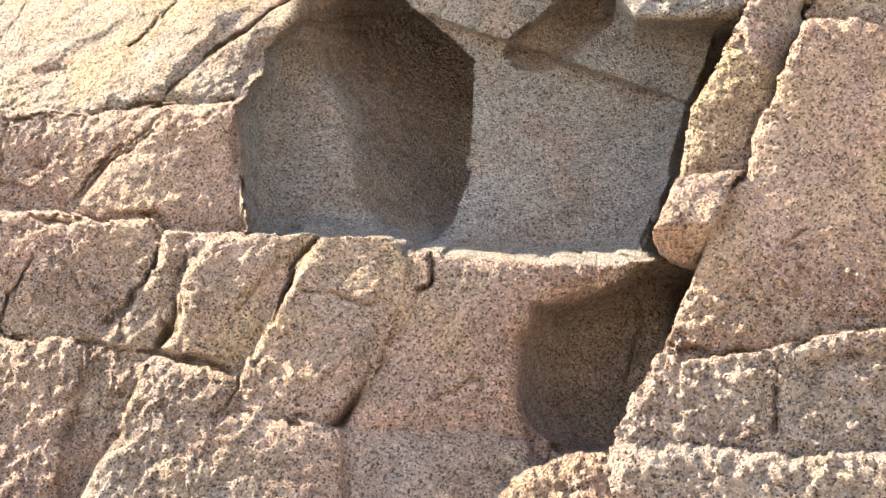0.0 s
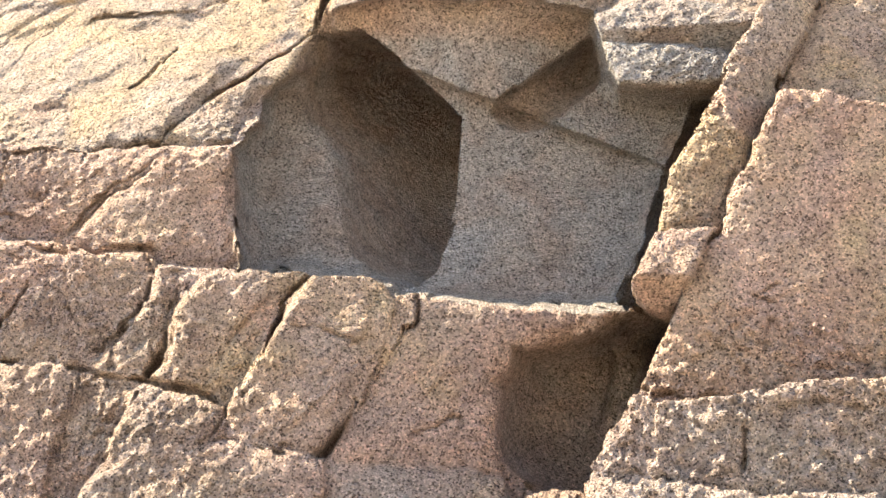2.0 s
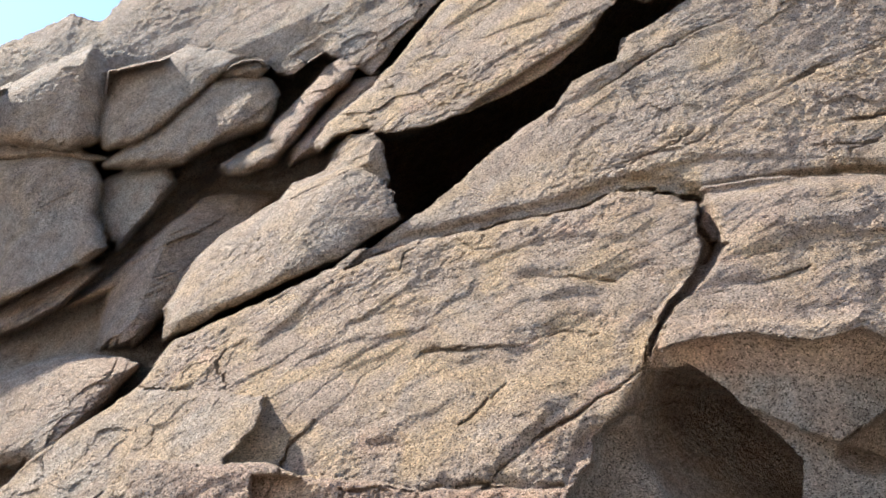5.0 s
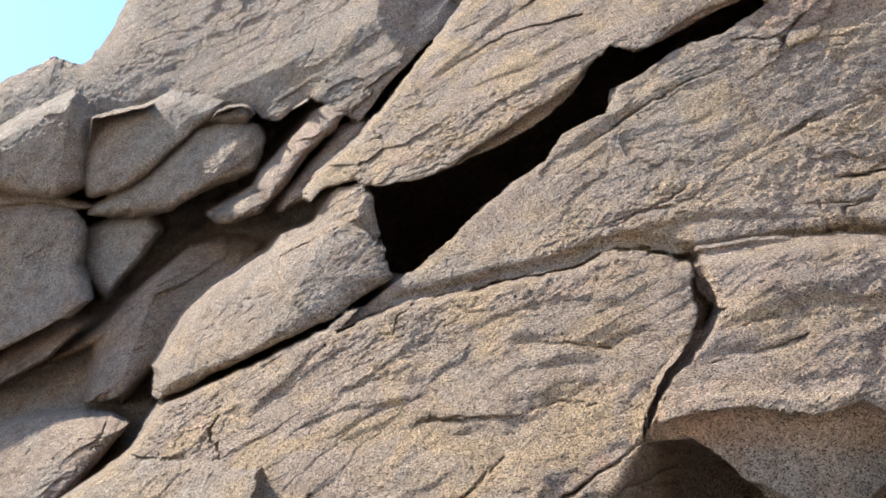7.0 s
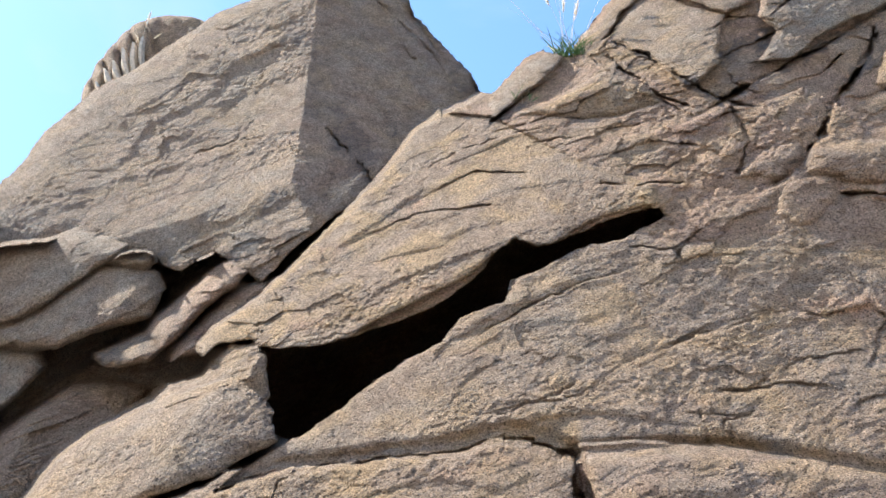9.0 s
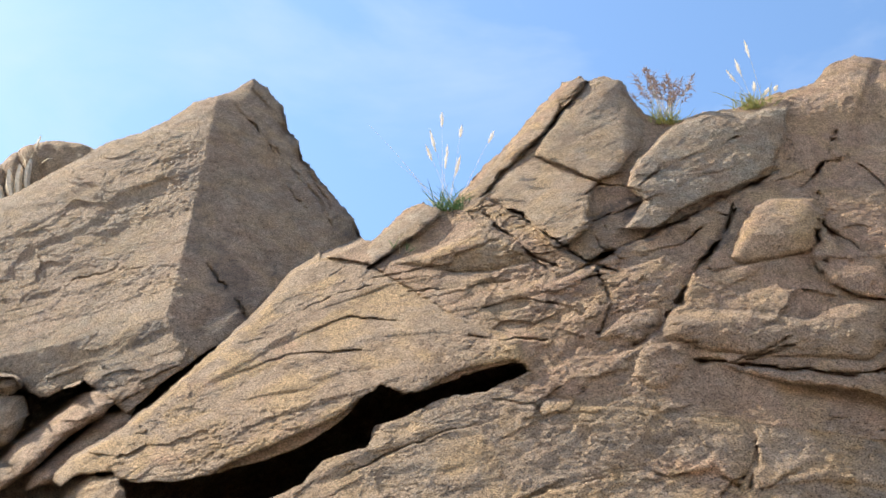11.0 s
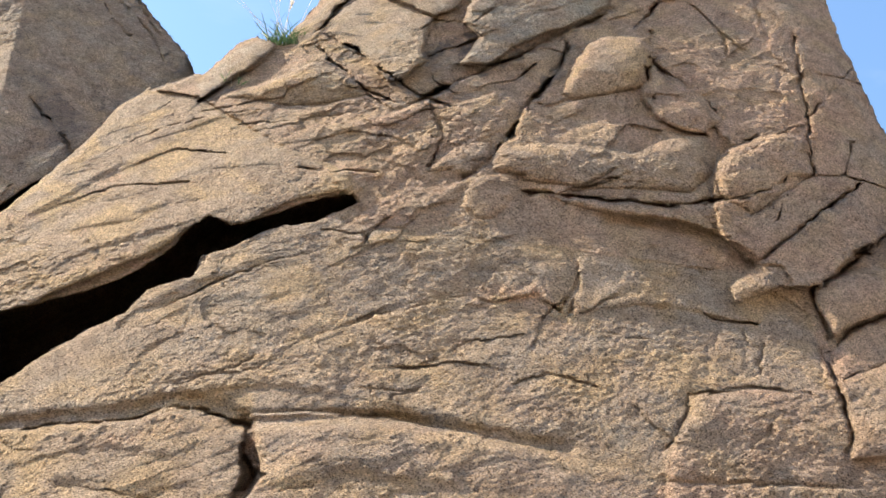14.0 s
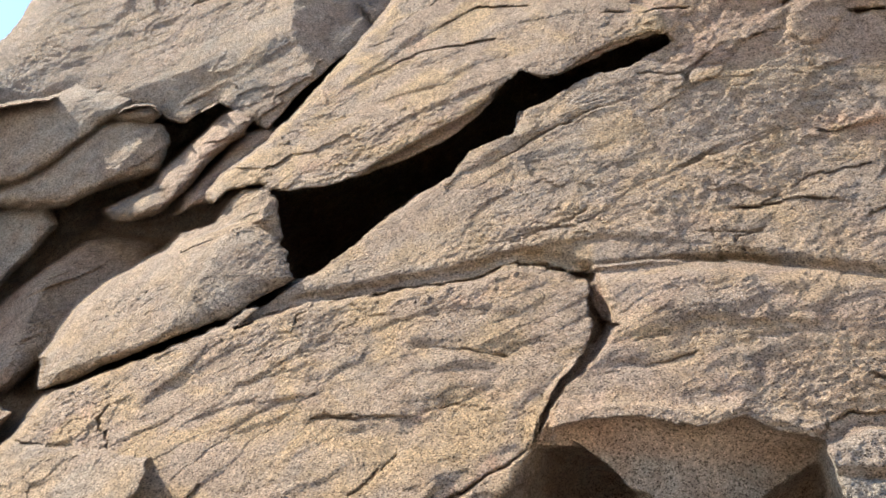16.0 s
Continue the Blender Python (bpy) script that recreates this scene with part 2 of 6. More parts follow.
OFF = np.zeros_like(X)                       # how far each place stands out from the face
LABEL = np.zeros(X.shape, np.int32)
TINT = np.zeros((*X.shape, 3)) + (0.45, 0.4, 0.2)
ROUGH = np.ones_like(X)
CRUMB = np.ones_like(X)
STRATA = np.full(X.shape, 0.006)
NAMES = [("rock_face", False)]


def block(name, pts, facets, bulge=0.0, edge=0.03, drop=0.05, tint=(0.3, 0.4, 0.35), rough=1.0, strata=0.006, crumb=1.0, grow=0.0, thing=False):
    """A slab or stone of the face: an outline (x, z), facets (x, z, stand-out, slope in x, slope in z), a worn edge."""
    w = window(pts, 0.05 + grow)
    s = path_distance(WX[w], WZ[w], pts, True) + grow
    off = None
    for (cx, cz, d, gx, gz) in facets:
        f = d + gx * (X[w] - cx) + gz * (Z[w] - cz)
        off = f if off is None else np.minimum(off, f)
    off = np.clip(off, -2.5, 0.7)
    p = np.maximum(s, 0)
    off = off + bulge * (1 - np.exp(-p / 0.12)) - drop * np.exp(-p / edge)
    m = (s > 0) & ((s > grow) | (off > OFF[w]))
    OFF[w][m] = off[m]
    NAMES.append((name, thing))
    LABEL[w][m] = len(NAMES) - 1
    TINT[w][m] = tint
    ROUGH[w][m] = rough
    STRATA[w][m] = strata
    CRUMB[w][m] = crumb


HOLE = np.full(X.shape, 1e3)


LEAN = np.zeros_like(X)


def pit(pts, depth, wall, gx=0.0, gz=0.0, lean=0.0, tint=None, rough=0.22, through_at=0.0):
    """A weathered hollow: it falls off within wall metres of its rim, deeper towards gx, gz."""
    w = window(pts, 0.05)
    s = path_distance(WX[w], WZ[w], pts, True)
    cx, cz = np.mean(pts, axis=0)
    t = np.clip(s / wall, 0, 1)
    prof = np.sqrt(1 - (1 - t) ** 2)
    d = np.clip(depth + gx * (X[w] - cx) + gz * (Z[w] - cz), 0.02, 1.25 * depth)
    OFF[w] -= d * prof
    LEAN[w] += lean * d * prof
    if through_at:
        HOLE[w] = np.minimum(HOLE[w], through_at - s)
    if tint:
        m = s > 0
        TINT[w][m] = tint
        ROUGH[w][m] = rough
        CRUMB[w][m] = 0.25
        STRATA[w][m] = 0.0


def join(pts, facets, tint):
    """Rock that fills a hollow up to the given facets, flowing into its wall."""
    w = window(pts, 0.05)
    s = path_distance(WX[w], WZ[w], pts, True)
    off = None
    for (cx, cz, d, gx, gz) in facets:
        f = d + gx * (X[w] - cx) + gz * (Z[w] - cz)
        off = f if off is None else -np.logaddexp(-off * 18, -f * 18) / 18
    off = off - 0.4 * (1 - np.clip(s / 0.07, 0, 1))
    m = (s > 0) & (off > OFF[w] - 0.9)
    both = np.logaddexp(OFF[w] * 7, off * 7) / 7
    mixed = np.clip((off - OFF[w] + 0.05) / 0.1, 0, 1)[..., None]
    OFF[w][m] = np.minimum(both, 0.3)[m]
    TINT[w][m] = (TINT[w] * (1 - mixed) + np.array(tint) * mixed)[m]


STAIN_SHADE = np.zeros_like(X)


def stain_or_shade(pts, width, amount):
    """A dark streak of ragged outline, for mineral stains and for painted gap shade."""
    w = window(pts, 2.5 * width)
    d, _ = path_distance(X[w] + 6 * (WX[w] - X[w]), Z[w] + 6 * (WZ[w] - Z[w]), pts, False)
    ragged = 0.6 + 0.9 * fbm(X[w], Z[w], 0.25, 4, 87, 0.6)
    STAIN_SHADE[w] = np.maximum(STAIN_SHADE[w], amount * np.clip(1.6 * ragged - d / width, 0, 1))


def rust(pts, width):
    """A band stained by iron."""
    w = window(pts, 2.5 * width)
    d, _ = path_distance(X[w] + 3 * (WX[w] - X[w]), Z[w] + 3 * (WZ[w] - Z[w]), pts, False)
    m = np.clip(1.3 * np.exp(-(d / width) ** 2) * (0.7 + 0.9 * fbm(X[w], Z[w], 0.12, 3, 97)), 0, 1)[..., None]
    TINT[w] = TINT[w] * (1 - m) + np.array((0.75, 1.0, 0.0)) * m


def crack(pts, width, depth):
    """A joint: an open line of uneven depth with chipped lips, whose two sides stand at slightly different heights."""
    w = window(pts, 0.25)
    d, side = path_distance(WX[w] + 0.5 * (WX[w] - X[w]), WZ[w] + 0.5 * (WZ[w] - Z[w]), pts, False)
    vary = np.clip(0.6 + 1.7 * fbm(X[w], Z[w], 0.16, 3, 77), 0.0, 1.6)
    lift = 0.16 * depth * rng.choice([-1.0, 1.0])
    OFF[w] -= depth * vary * np.exp(-(d / (width * (0.6 + 0.5 * vary))) ** 2) + 0.14 * depth * np.exp(-d / 0.02)
    OFF[w] += lift * np.tanh(side / 0.002) * np.exp(-d / 0.07)


def step(pts, height, width):
    """A broken ledge: the rock on the left of the line stands out, fading away from it."""
    w = window(pts, 4 * width)
    d, side = path_distance(WX[w], WZ[w], pts, False)
    a, b = np.array(pts[0]), np.array(pts[-1])
    e = b - a
    t = ((WX[w] - a[0]) * e[0] + (WZ[w] - a[1]) * e[1]) / (e @ e)
    ends = np.clip((t + 0.05) / 0.2, 0, 1) * np.clip((1.05 - t) / 0.2, 0, 1)
    s = np.where(side < 0, d, -d)
    OFF[w] += height * ends * np.where(s > 0, np.exp(-s / width) * np.clip(s / 0.045, 0, 1) ** 0.7, 0)


def hollow(pts, height, width):
    w = window(pts, 3 * width)
    d, _ = path_distance(WX[w], WZ[w], pts, False)
    OFF[w] += height * np.exp(-(d / width) ** 2)


# the skyline: the boulder, then the crest
SKYLINE_BOULDER = [(-5.302, 6.412), (-4.965, 6.548), (-4.754, 6.633), (-4.545, 6.728), (-4.409, 6.648), (-4.309, 6.628), (-4.159, 6.829), (-4.024, 7.182), (-3.876, 7.371), (-3.735, 7.576), (-3.474, 7.766), (-3.205, 8.048), (-2.887, 8.371), (-2.677, 8.476), (-2.476, 8.643), (-2.323, 8.84), (-2.127, 8.941), (-2.017, 8.993), (-1.872, 9.136), (-1.738, 9.029), (-1.565, 8.784), (-1.484, 8.514), (-1.376, 8.37), (-1.307, 8.167), (-1.043, 7.739), (-0.846, 7.42), (-0.764, 7.214)]
SKYLINE_CREST = [(-0.699, 7.189), (-0.599, 7.338), (-0.489, 7.499), (-0.373, 7.554), (-0.271, 7.502), (-0.164, 7.442), (-0.136, 7.546), (0.054, 7.872), (0.25, 8.135), (0.45, 8.459), (0.613, 8.678), (0.735, 8.721), (0.793, 8.644), (0.893, 8.686), (1.029, 8.627), (1.113, 8.359), (1.181, 8.212), (1.363, 8.127), (1.454, 8.14), (1.574, 8.186), (1.808, 8.183), (2.009, 8.275), (2.169, 8.318), (2.329, 8.356), (2.421, 8.511), (2.626, 8.598), (2.778, 8.539), (2.891, 8.49), (3.01, 8.499), (3.137, 8.275), (3.248, 7.99), (3.371, 7.603), (3.407, 7.229), (3.469, 6.816), (3.489, 6.51), (3.532, 6.263), (3.535, 6.02), (3.546, 5.879), (3.526, 5.646), (3.64, 5.689), (4.04, 5.863)]
OUTLINE = [(-6.5, 5.5)] + SKYLINE_BOULDER + SKYLINE_CREST + [(4.3, 6.0), (4.3, -0.3), (-6.5, -0.3)]

block("gully_wall", [(-6.801, 5.854), (-4.552, 5.797), (-3.729, 6.148), (-2.581, 5.942), (-1.85, 6.366), (-1.241, 5.99), (-1.344, 5.575), (-1.458, 5.359), (-1.605, 4.95), (-1.69, 4.647), (-1.581, 4.366), (-1.534, 4.095), (-1.761, 3.796), (-1.969, 3.357), (-2.205, 3.231), (-2.283, 3.089), (-2.063, 2.577), (-1.808, 2.012), (-3.866, 2.001)],
      [(-2.962, 5.053, -1.4, 0, 0)], edge=.05, drop=0, tint=(.1,.2,.6), strata=.03, rough=1.8, thing=True)
block("rear_rock", [(-5.739, 6.424), (-5.067, 6.501), (-4.775, 6.657), (-4.531, 6.715), (-4.404, 6.646), (-4.52, 6.442), (-4.754, 6.228), (-4.998, 6.072), (-5.631, 5.849)],
      [(-4.93, 6.394, -0.2, 0, 0)], edge=.06, drop=.06, tint=(.2,.3,.3), thing=True)
block("boulder", [(-6.4, 6.795), (-4.265, 6.995), (-4.072, 7.207), (-3.885, 7.391), (-3.744, 7.596), (-3.482, 7.788), (-3.213, 8.07), (-2.895, 8.394), (-2.685, 8.5), (-2.483, 8.667), (-2.33, 8.864), (-2.134, 8.966), (-2.024, 9.018), (-1.878, 9.162), (-1.735, 9.055), (-1.561, 8.803), (-1.48, 8.533), (-1.372, 8.389), (-1.303, 8.186), (-1.04, 7.758), (-0.843, 7.439), (-0.751, 7.207), (-1.058, 7.073), (-1.233, 6.866), (-1.392, 6.588), (-1.511, 6.349), (-1.708, 6.154), (-1.892, 5.932), (-2.022, 5.68), (-2.07, 5.644), (-2.227, 5.799), (-2.408, 5.954), (-2.506, 6.015), (-2.588, 5.948), (-2.679, 5.851), (-2.85, 5.943), (-2.979, 6.09), (-3.114, 6.123), (-3.215, 6.116), (-3.347, 6.205), (-3.619, 6.276), (-3.776, 6.245), (-4.013, 6.214), (-6.4, 5.964)],
      [(-2.1, 7.861, -0.25, 0.22, -0.12), (-2.1, 7.861, -0.25, -0.75, -0.15), (-2.559, 6.396, -0.2, 0.1, 0.25), (-1.923, 9.055, -0.3, -0.5, -0.1)], edge=.03, drop=.05, tint=(.2, .35, .4), rough=1.0, strata=.006, thing=True)
block("stone", [(-5.146, 6.046), (-4.896, 6.14), (-4.609, 6.276), (-4.362, 6.393), (-4.177, 6.21), (-4.173, 5.908), (-4.147, 5.628), (-4.311, 5.567), (-4.814, 5.67), (-5.084, 5.702)],
      [(-4.61, 6.001, -0.12, 0.3, 0), (-4.283, 6.014, -0.12, -0.7, 0)], edge=0.04, drop=0.32, tint=(0.1, 0.25, 0.5), thing=True, grow=0.035)
block("stone", [(-4.163, 6.176), (-3.811, 6.217), (-3.563, 6.314), (-3.168, 6.164), (-3.219, 6.076), (-3.37, 5.936), (-3.554, 5.755), (-3.777, 5.558), (-4.061, 5.537), (-4.157, 5.675), (-4.173, 5.908)],
      [(-3.723, 5.939, -0.14, 0.12, -0.1)], edge=0.04, drop=0.32, tint=(0.1, 0.2, 0.55), thing=True, grow=0.035)
block("stone", [(-4.031, 5.218), (-3.839, 5.304), (-3.511, 5.258), (-3.402, 5.083), (-3.484, 4.853), (-3.615, 4.578), (-3.845, 4.798), (-3.966, 4.93)],
      [(-3.701, 5.013, -0.5, 0.1, 0.2)], edge=0.04, drop=0.32, tint=(0.05, 0.1, 0.75), thing=True, grow=0.035)
block("stone", [(-4.033, 5.386), (-3.898, 5.508), (-3.659, 5.63), (-3.518, 5.794), (-3.332, 5.976), (-3.113, 5.975), (-2.865, 5.865), (-2.769, 5.683), (-2.786, 5.455), (-2.905, 5.42), (-3.116, 5.401), (-3.388, 5.275), (-3.667, 5.313)],
      [(-3.382, 5.579, -0.2, 0.1, -0.05), (-2.977, 5.725, -0.18, -0.4, 0.2)], bulge=0.04, edge=0.04, drop=0.32, tint=(0.1, 0.25, 0.5), thing=True, grow=0.035)
block("stone", [(-3.24, 6.021), (-3.188, 6.099), (-3.004, 6.096), (-2.916, 5.992), (-2.968, 5.94)],
      [(-3.082, 6.036, -0.12, 0, 0)], bulge=0.03, edge=0.04, drop=0.32, tint=(0.1, 0.2, 0.5), thing=True, grow=0.035)
block("stone", [(-4.961, 5.524), (-4.429, 5.506), (-4.192, 5.438), (-4.047, 5.228), (-3.998, 4.945), (-3.767, 4.609), (-3.943, 4.41), (-4.357, 4.315), (-4.52, 4.266)],
      [(-4.343, 5.011, -0.27, 0.1, 0.1)], bulge=0.04, edge=0.04, drop=0.32, tint=(0.15, 0.25, 0.5), thing=True, grow=0.035)
block("stone", [(-4.984, 5.645), (-4.534, 5.589), (-4.295, 5.543), (-4.057, 5.434), (-4.194, 5.446), (-4.431, 5.519), (-4.964, 5.541)],
      [(-4.526, 5.549, -0.28, 0, 0)], edge=0.04, drop=0.32, tint=(0.1, 0.2, 0.5), thing=True, grow=0.035)
block("stone", [(-3.026, 5.146), (-2.856, 5.235), (-2.735, 5.283), (-2.598, 5.128), (-2.638, 5.062), (-2.831, 5.022), (-2.949, 5.055)],
      [(-2.813, 5.149, -0.24, 0.2, -0.2)], edge=0.04, drop=0.32, tint=(0.2, 0.35, 0.3), thing=True, grow=0.035)
block("stone", [(-2.733, 5.269), (-2.705, 5.43), (-2.532, 5.64), (-2.405, 5.856), (-2.328, 5.892), (-2.216, 5.782), (-2.241, 5.662), (-2.412, 5.489), (-2.548, 5.184), (-2.609, 5.133)],
      [(-2.513, 5.534, -0.16, 0.3, -0.1)], edge=0.04, drop=0.32, tint=(0.35, 0.3, 0.3), rough=0.8, thing=True, grow=0.035)
block("stone", [(-2.506, 5.118), (-2.321, 5.406), (-2.195, 5.643), (-2.04, 5.666), (-1.997, 5.585), (-2.177, 5.31), (-2.329, 5.21), (-2.321, 5.063), (-2.473, 5.012)],
      [(-2.271, 5.351, -0.3, -0.2, 0)], edge=0.04, drop=0.32, tint=(0.3, 0.25, 0.4), rough=0.8, thing=True, grow=0.035)
block("stone", [(-3.777, 4.137), (-3.533, 4.313), (-3.324, 4.618), (-3.067, 4.843), (-2.82, 4.846), (-2.493, 4.742), (-2.634, 4.499), (-2.854, 4.247), (-2.911, 4.002), (-3.073, 3.712), (-3.306, 3.743), (-3.485, 4.197)],
      [(-3.158, 4.316, -0.67, 0.5, 0.1), (-3.254, 4.164, -0.67, -0.8, 0)], edge=0.04, drop=0.32, tint=(0.3, 0.3, 0.35), strata=0.05, rough=1.4, thing=True, grow=0.035)
block("stone", [(-4.505, 4.249), (-4.192, 4.367), (-3.933, 4.494), (-3.704, 4.395), (-3.846, 4.159), (-4.051, 4.048), (-4.342, 3.997)],
      [(-4.029, 4.242, -0.72, 0.3, 0)], edge=0.04, drop=0.32, tint=(0.2, 0.2, 0.5), strata=0.05, thing=True, grow=0.035)
block("stone", [(-4.07, 3.608), (-3.611, 3.679), (-3.179, 3.603), (-3, 3.515), (-3.095, 3.244), (-3.247, 2.975), (-3.629, 3.01)],
      [(-3.41, 3.35, -0.47, 0.2, 0.1)], bulge=0.06, edge=0.04, drop=0.32, tint=(0.2, 0.2, 0.45), thing=True, grow=0.035)
block("slab", [(-3.426, 2.794), (-3.337, 2.951), (-3.1, 3.183), (-2.887, 3.375), (-2.822, 3.655), (-2.598, 3.742), (-2.272, 3.882), (-1.985, 4.013), (-1.874, 4.112), (-1.653, 4.1), (-1.478, 4.198), (-1.057, 4.12), (-0.504, 4.239), (-0.169, 4.107), (-0.138, 3.976), (-0.117, 3.769), (-0.159, 3.64), (-0.303, 3.5), (-0.364, 3.308), (-0.404, 3.149), (-0.465, 3.012), (-0.505, 2.907), (-0.616, 2.887), (-0.676, 2.783), (-0.695, 2.648), (-1.23, 2.648), (-1.676, 2.69), (-1.82, 2.741), (-1.967, 2.648), (-2.103, 2.525), (-2.143, 2.331), (-3.03, 2.27)],
      [(-1.483, 3.309, 0.1, 0, 0.1)], tint=(.12,.75,.2), edge=.02, drop=.03, strata=.008, rough=.8)
block("corner_slab", [(-3.435, 2.798), (-3.323, 2.943), (-3.094, 3.181), (-2.858, 3.364), (-2.659, 3.309), (-2.399, 3.259), (-2.109, 3.197), (-2.088, 3.026), (-2.18, 2.849), (-2.264, 2.611), (-2.311, 2.403), (-3.031, 2.269)],
      [(-2.642, 2.933, 0.14, 0.25, 0.15)], tint=(.1,.45,.45), edge=.015, drop=.022)
block("left_flank", [(-2.736, 2.929), (-2.286, 2.838), (-1.982, 2.831), (-1.65, 2.677), (-1.58, 2.43), (-1.741, 2.342), (-1.785, 2.201), (-1.853, 2.025), (-1.811, 1.721), (-2.113, 1.73)],
      [(-2.029, 2.34, 0.08, 0.1, 0.5)], edge=0.02, drop=0.03, tint=(0.4, 0.35, 0.25))
block("neck_stone", [(-2.485, 4.681), (-2.431, 4.793), (-2.225, 4.847), (-2.193, 5.052), (-2.134, 5.138), (-1.964, 5.106), (-1.871, 4.98), (-1.763, 4.651), (-1.784, 4.571), (-2.049, 4.771), (-2.268, 4.74), (-2.428, 4.634)],
      [(-2.108, 4.844, 0.12, 0.3, -0.1), (-1.928, 4.84, 0.14, -0.8, 0.1)], bulge=0.03, edge=0.02, drop=0.06, tint=(0.2, 0.45, 0.3), strata=0.03, thing=True)
block("round_block", [(-2.868, 3.707), (-2.952, 3.941), (-2.928, 4.262), (-2.793, 4.445), (-2.604, 4.575), (-2.469, 4.66), (-2.276, 4.758), (-2.064, 4.791), (-1.893, 4.665), (-1.723, 4.454), (-1.666, 4.303), (-1.811, 4.216), (-1.947, 4.088), (-2.104, 4.035), (-2.283, 3.963), (-2.52, 3.855), (-2.754, 3.74)],
      [(-2.458, 4.203, 0.22, 0.22, 0.1), (-2.004, 4.474, 0.26, -0.22, 0.2), (-2.44, 3.924, 0.2, 0, 0.9)], bulge=0.03, edge=0.05, drop=0.12, tint=(0.15, 0.4, 0.4), rough=0.5, strata=0.0, grow=0.03, thing=True)
block("upper_slab", [(-1.644, 4.26), (-1.377, 4.47), (-1.214, 4.66), (-1.051, 4.809), (-0.878, 4.968), (-0.756, 5.178), (-0.635, 5.226), (-0.513, 5.294), (-0.442, 5.454), (-0.14, 5.66), (0.152, 5.706), (0.574, 5.518), (1.123, 5.459), (1.799, 5.298), (2.392, 5.19), (2.687, 4.886), (2.637, 4.388), (2.489, 3.732), (1.7, 3.74), (1.432, 3.752), (0.974, 3.877), (0.624, 3.971), (0.424, 4.034), (0.163, 4.016), (-0.139, 4.05), (-0.483, 4.185), (-0.858, 4.129), (-1.306, 4.104), (-1.542, 4.097), (-1.88, 4.01)],
      [(-0.311, 4.626, 0.04, -0.02, 0)], tint=(.12,.55,.28), edge=.03, drop=.012, strata=.003, rough=.7)
block("cap_slab", [(-2.373, 5.143), (-2.299, 5.291), (-2.054, 5.529), (-1.873, 5.81), (-1.695, 6.133), (-1.43, 6.489), (-1.228, 6.93), (-1.046, 7.105), (-0.694, 6.983), (-0.16, 6.436), (0.325, 6.105), (0.328, 5.933), (0.186, 5.916), (-0.068, 5.843), (-0.292, 5.662), (-0.456, 5.708), (-0.61, 5.654), (-0.736, 5.498), (-0.966, 5.36), (-1.284, 5.176), (-1.436, 5.036), (-1.595, 5.008), (-1.877, 5.029), (-2.048, 5.142), (-2.228, 5.124), (-2.31, 5.012)],
      [(-1.151, 5.737, 0.1, 0, -0.12)], tint=(.12,.75,.2), edge=.02, drop=.05, strata=.006, rough=.8)
block("front_slab", [(-0.126, 4.167), (0.136, 4.181), (0.505, 4.134), (0.897, 4.024), (1.366, 3.881), (1.652, 3.782), (1.632, 3.612), (1.456, 3.044), (1.62, 2.397), (0.831, 2.453), (-0.001, 2.923), (-0.317, 3.062), (-0.37, 3.426), (-0.285, 3.55), (-0.116, 3.711), (-0.073, 3.825)],
      [(0.575, 3.494, 0.13, -0.12, 0.02)], tint=(.25,.4,.4), edge=.015, drop=.022, strata=.006, rough=.7)
block("right_slab", [(1.709, 3.769), (1.961, 3.759), (2.567, 3.759), (1.993, 2.447), (1.326, 2.416), (1.598, 3.366)],
      [(1.861, 3.255, 0.04, 0, 0)], tint=(.35,.35,.3), edge=.015, drop=.022)
block("right_upper_slab", [(1.693, 3.825), (1.811, 4.024), (1.978, 4.311), (2.262, 4.343), (2.805, 4.386), (2.574, 3.763), (1.959, 3.768), (1.713, 3.774)],
      [(2.096, 4.026, 0.03, -0.05, 0)], tint=(.4,.35,.25), edge=.02, drop=.03)
block("lower_face", [(-2.08, 2.321), (-1.51, 2.267), (-1.252, 2.235), (-0.901, 2.151), (-0.619, 2.109), (-0.398, 2.068), (-0.112, 1.977), (0.345, 1.907), (0.601, 1.937), (0.452, 1.539), (0.386, 1.397), (0.342, 1.152), (-1.671, 1.235)],
      [(-0.508, 2.068, -0.03, 0, 0.46)], tint=(.55,.25,.2), edge=.03, drop=.02)
block("ledge_block", [(-0.838, 1.78), (-0.811, 1.92), (-0.771, 2.045), (-0.723, 2.087), (-0.528, 2.098), (-0.446, 2.098), (-0.373, 2.045), (-0.441, 1.941), (-0.545, 1.81), (-0.615, 1.665), (-0.745, 1.712), (-0.865, 1.751)],
      [(-0.528, 2.098, 0.1, 0, 0.55)], bulge=.01, tint=(.45,.5,.1), edge=.012, drop=.02, rough=.65, grow=.012)
block("ledge_block", [(-0.366, 2.059), (-0.159, 2.037), (-0.109, 1.942), (-0.15, 1.83), (-0.171, 1.702), (-0.258, 1.606), (-0.344, 1.522), (-0.45, 1.531), (-0.617, 1.577), (-0.612, 1.653), (-0.53, 1.8), (-0.434, 1.932)],
      [(-0.241, 2.048, 0.12, -0.05, 0.55)], bulge=.01, tint=(.5,.4,.1), edge=.012, drop=.02, rough=.65, grow=.012)
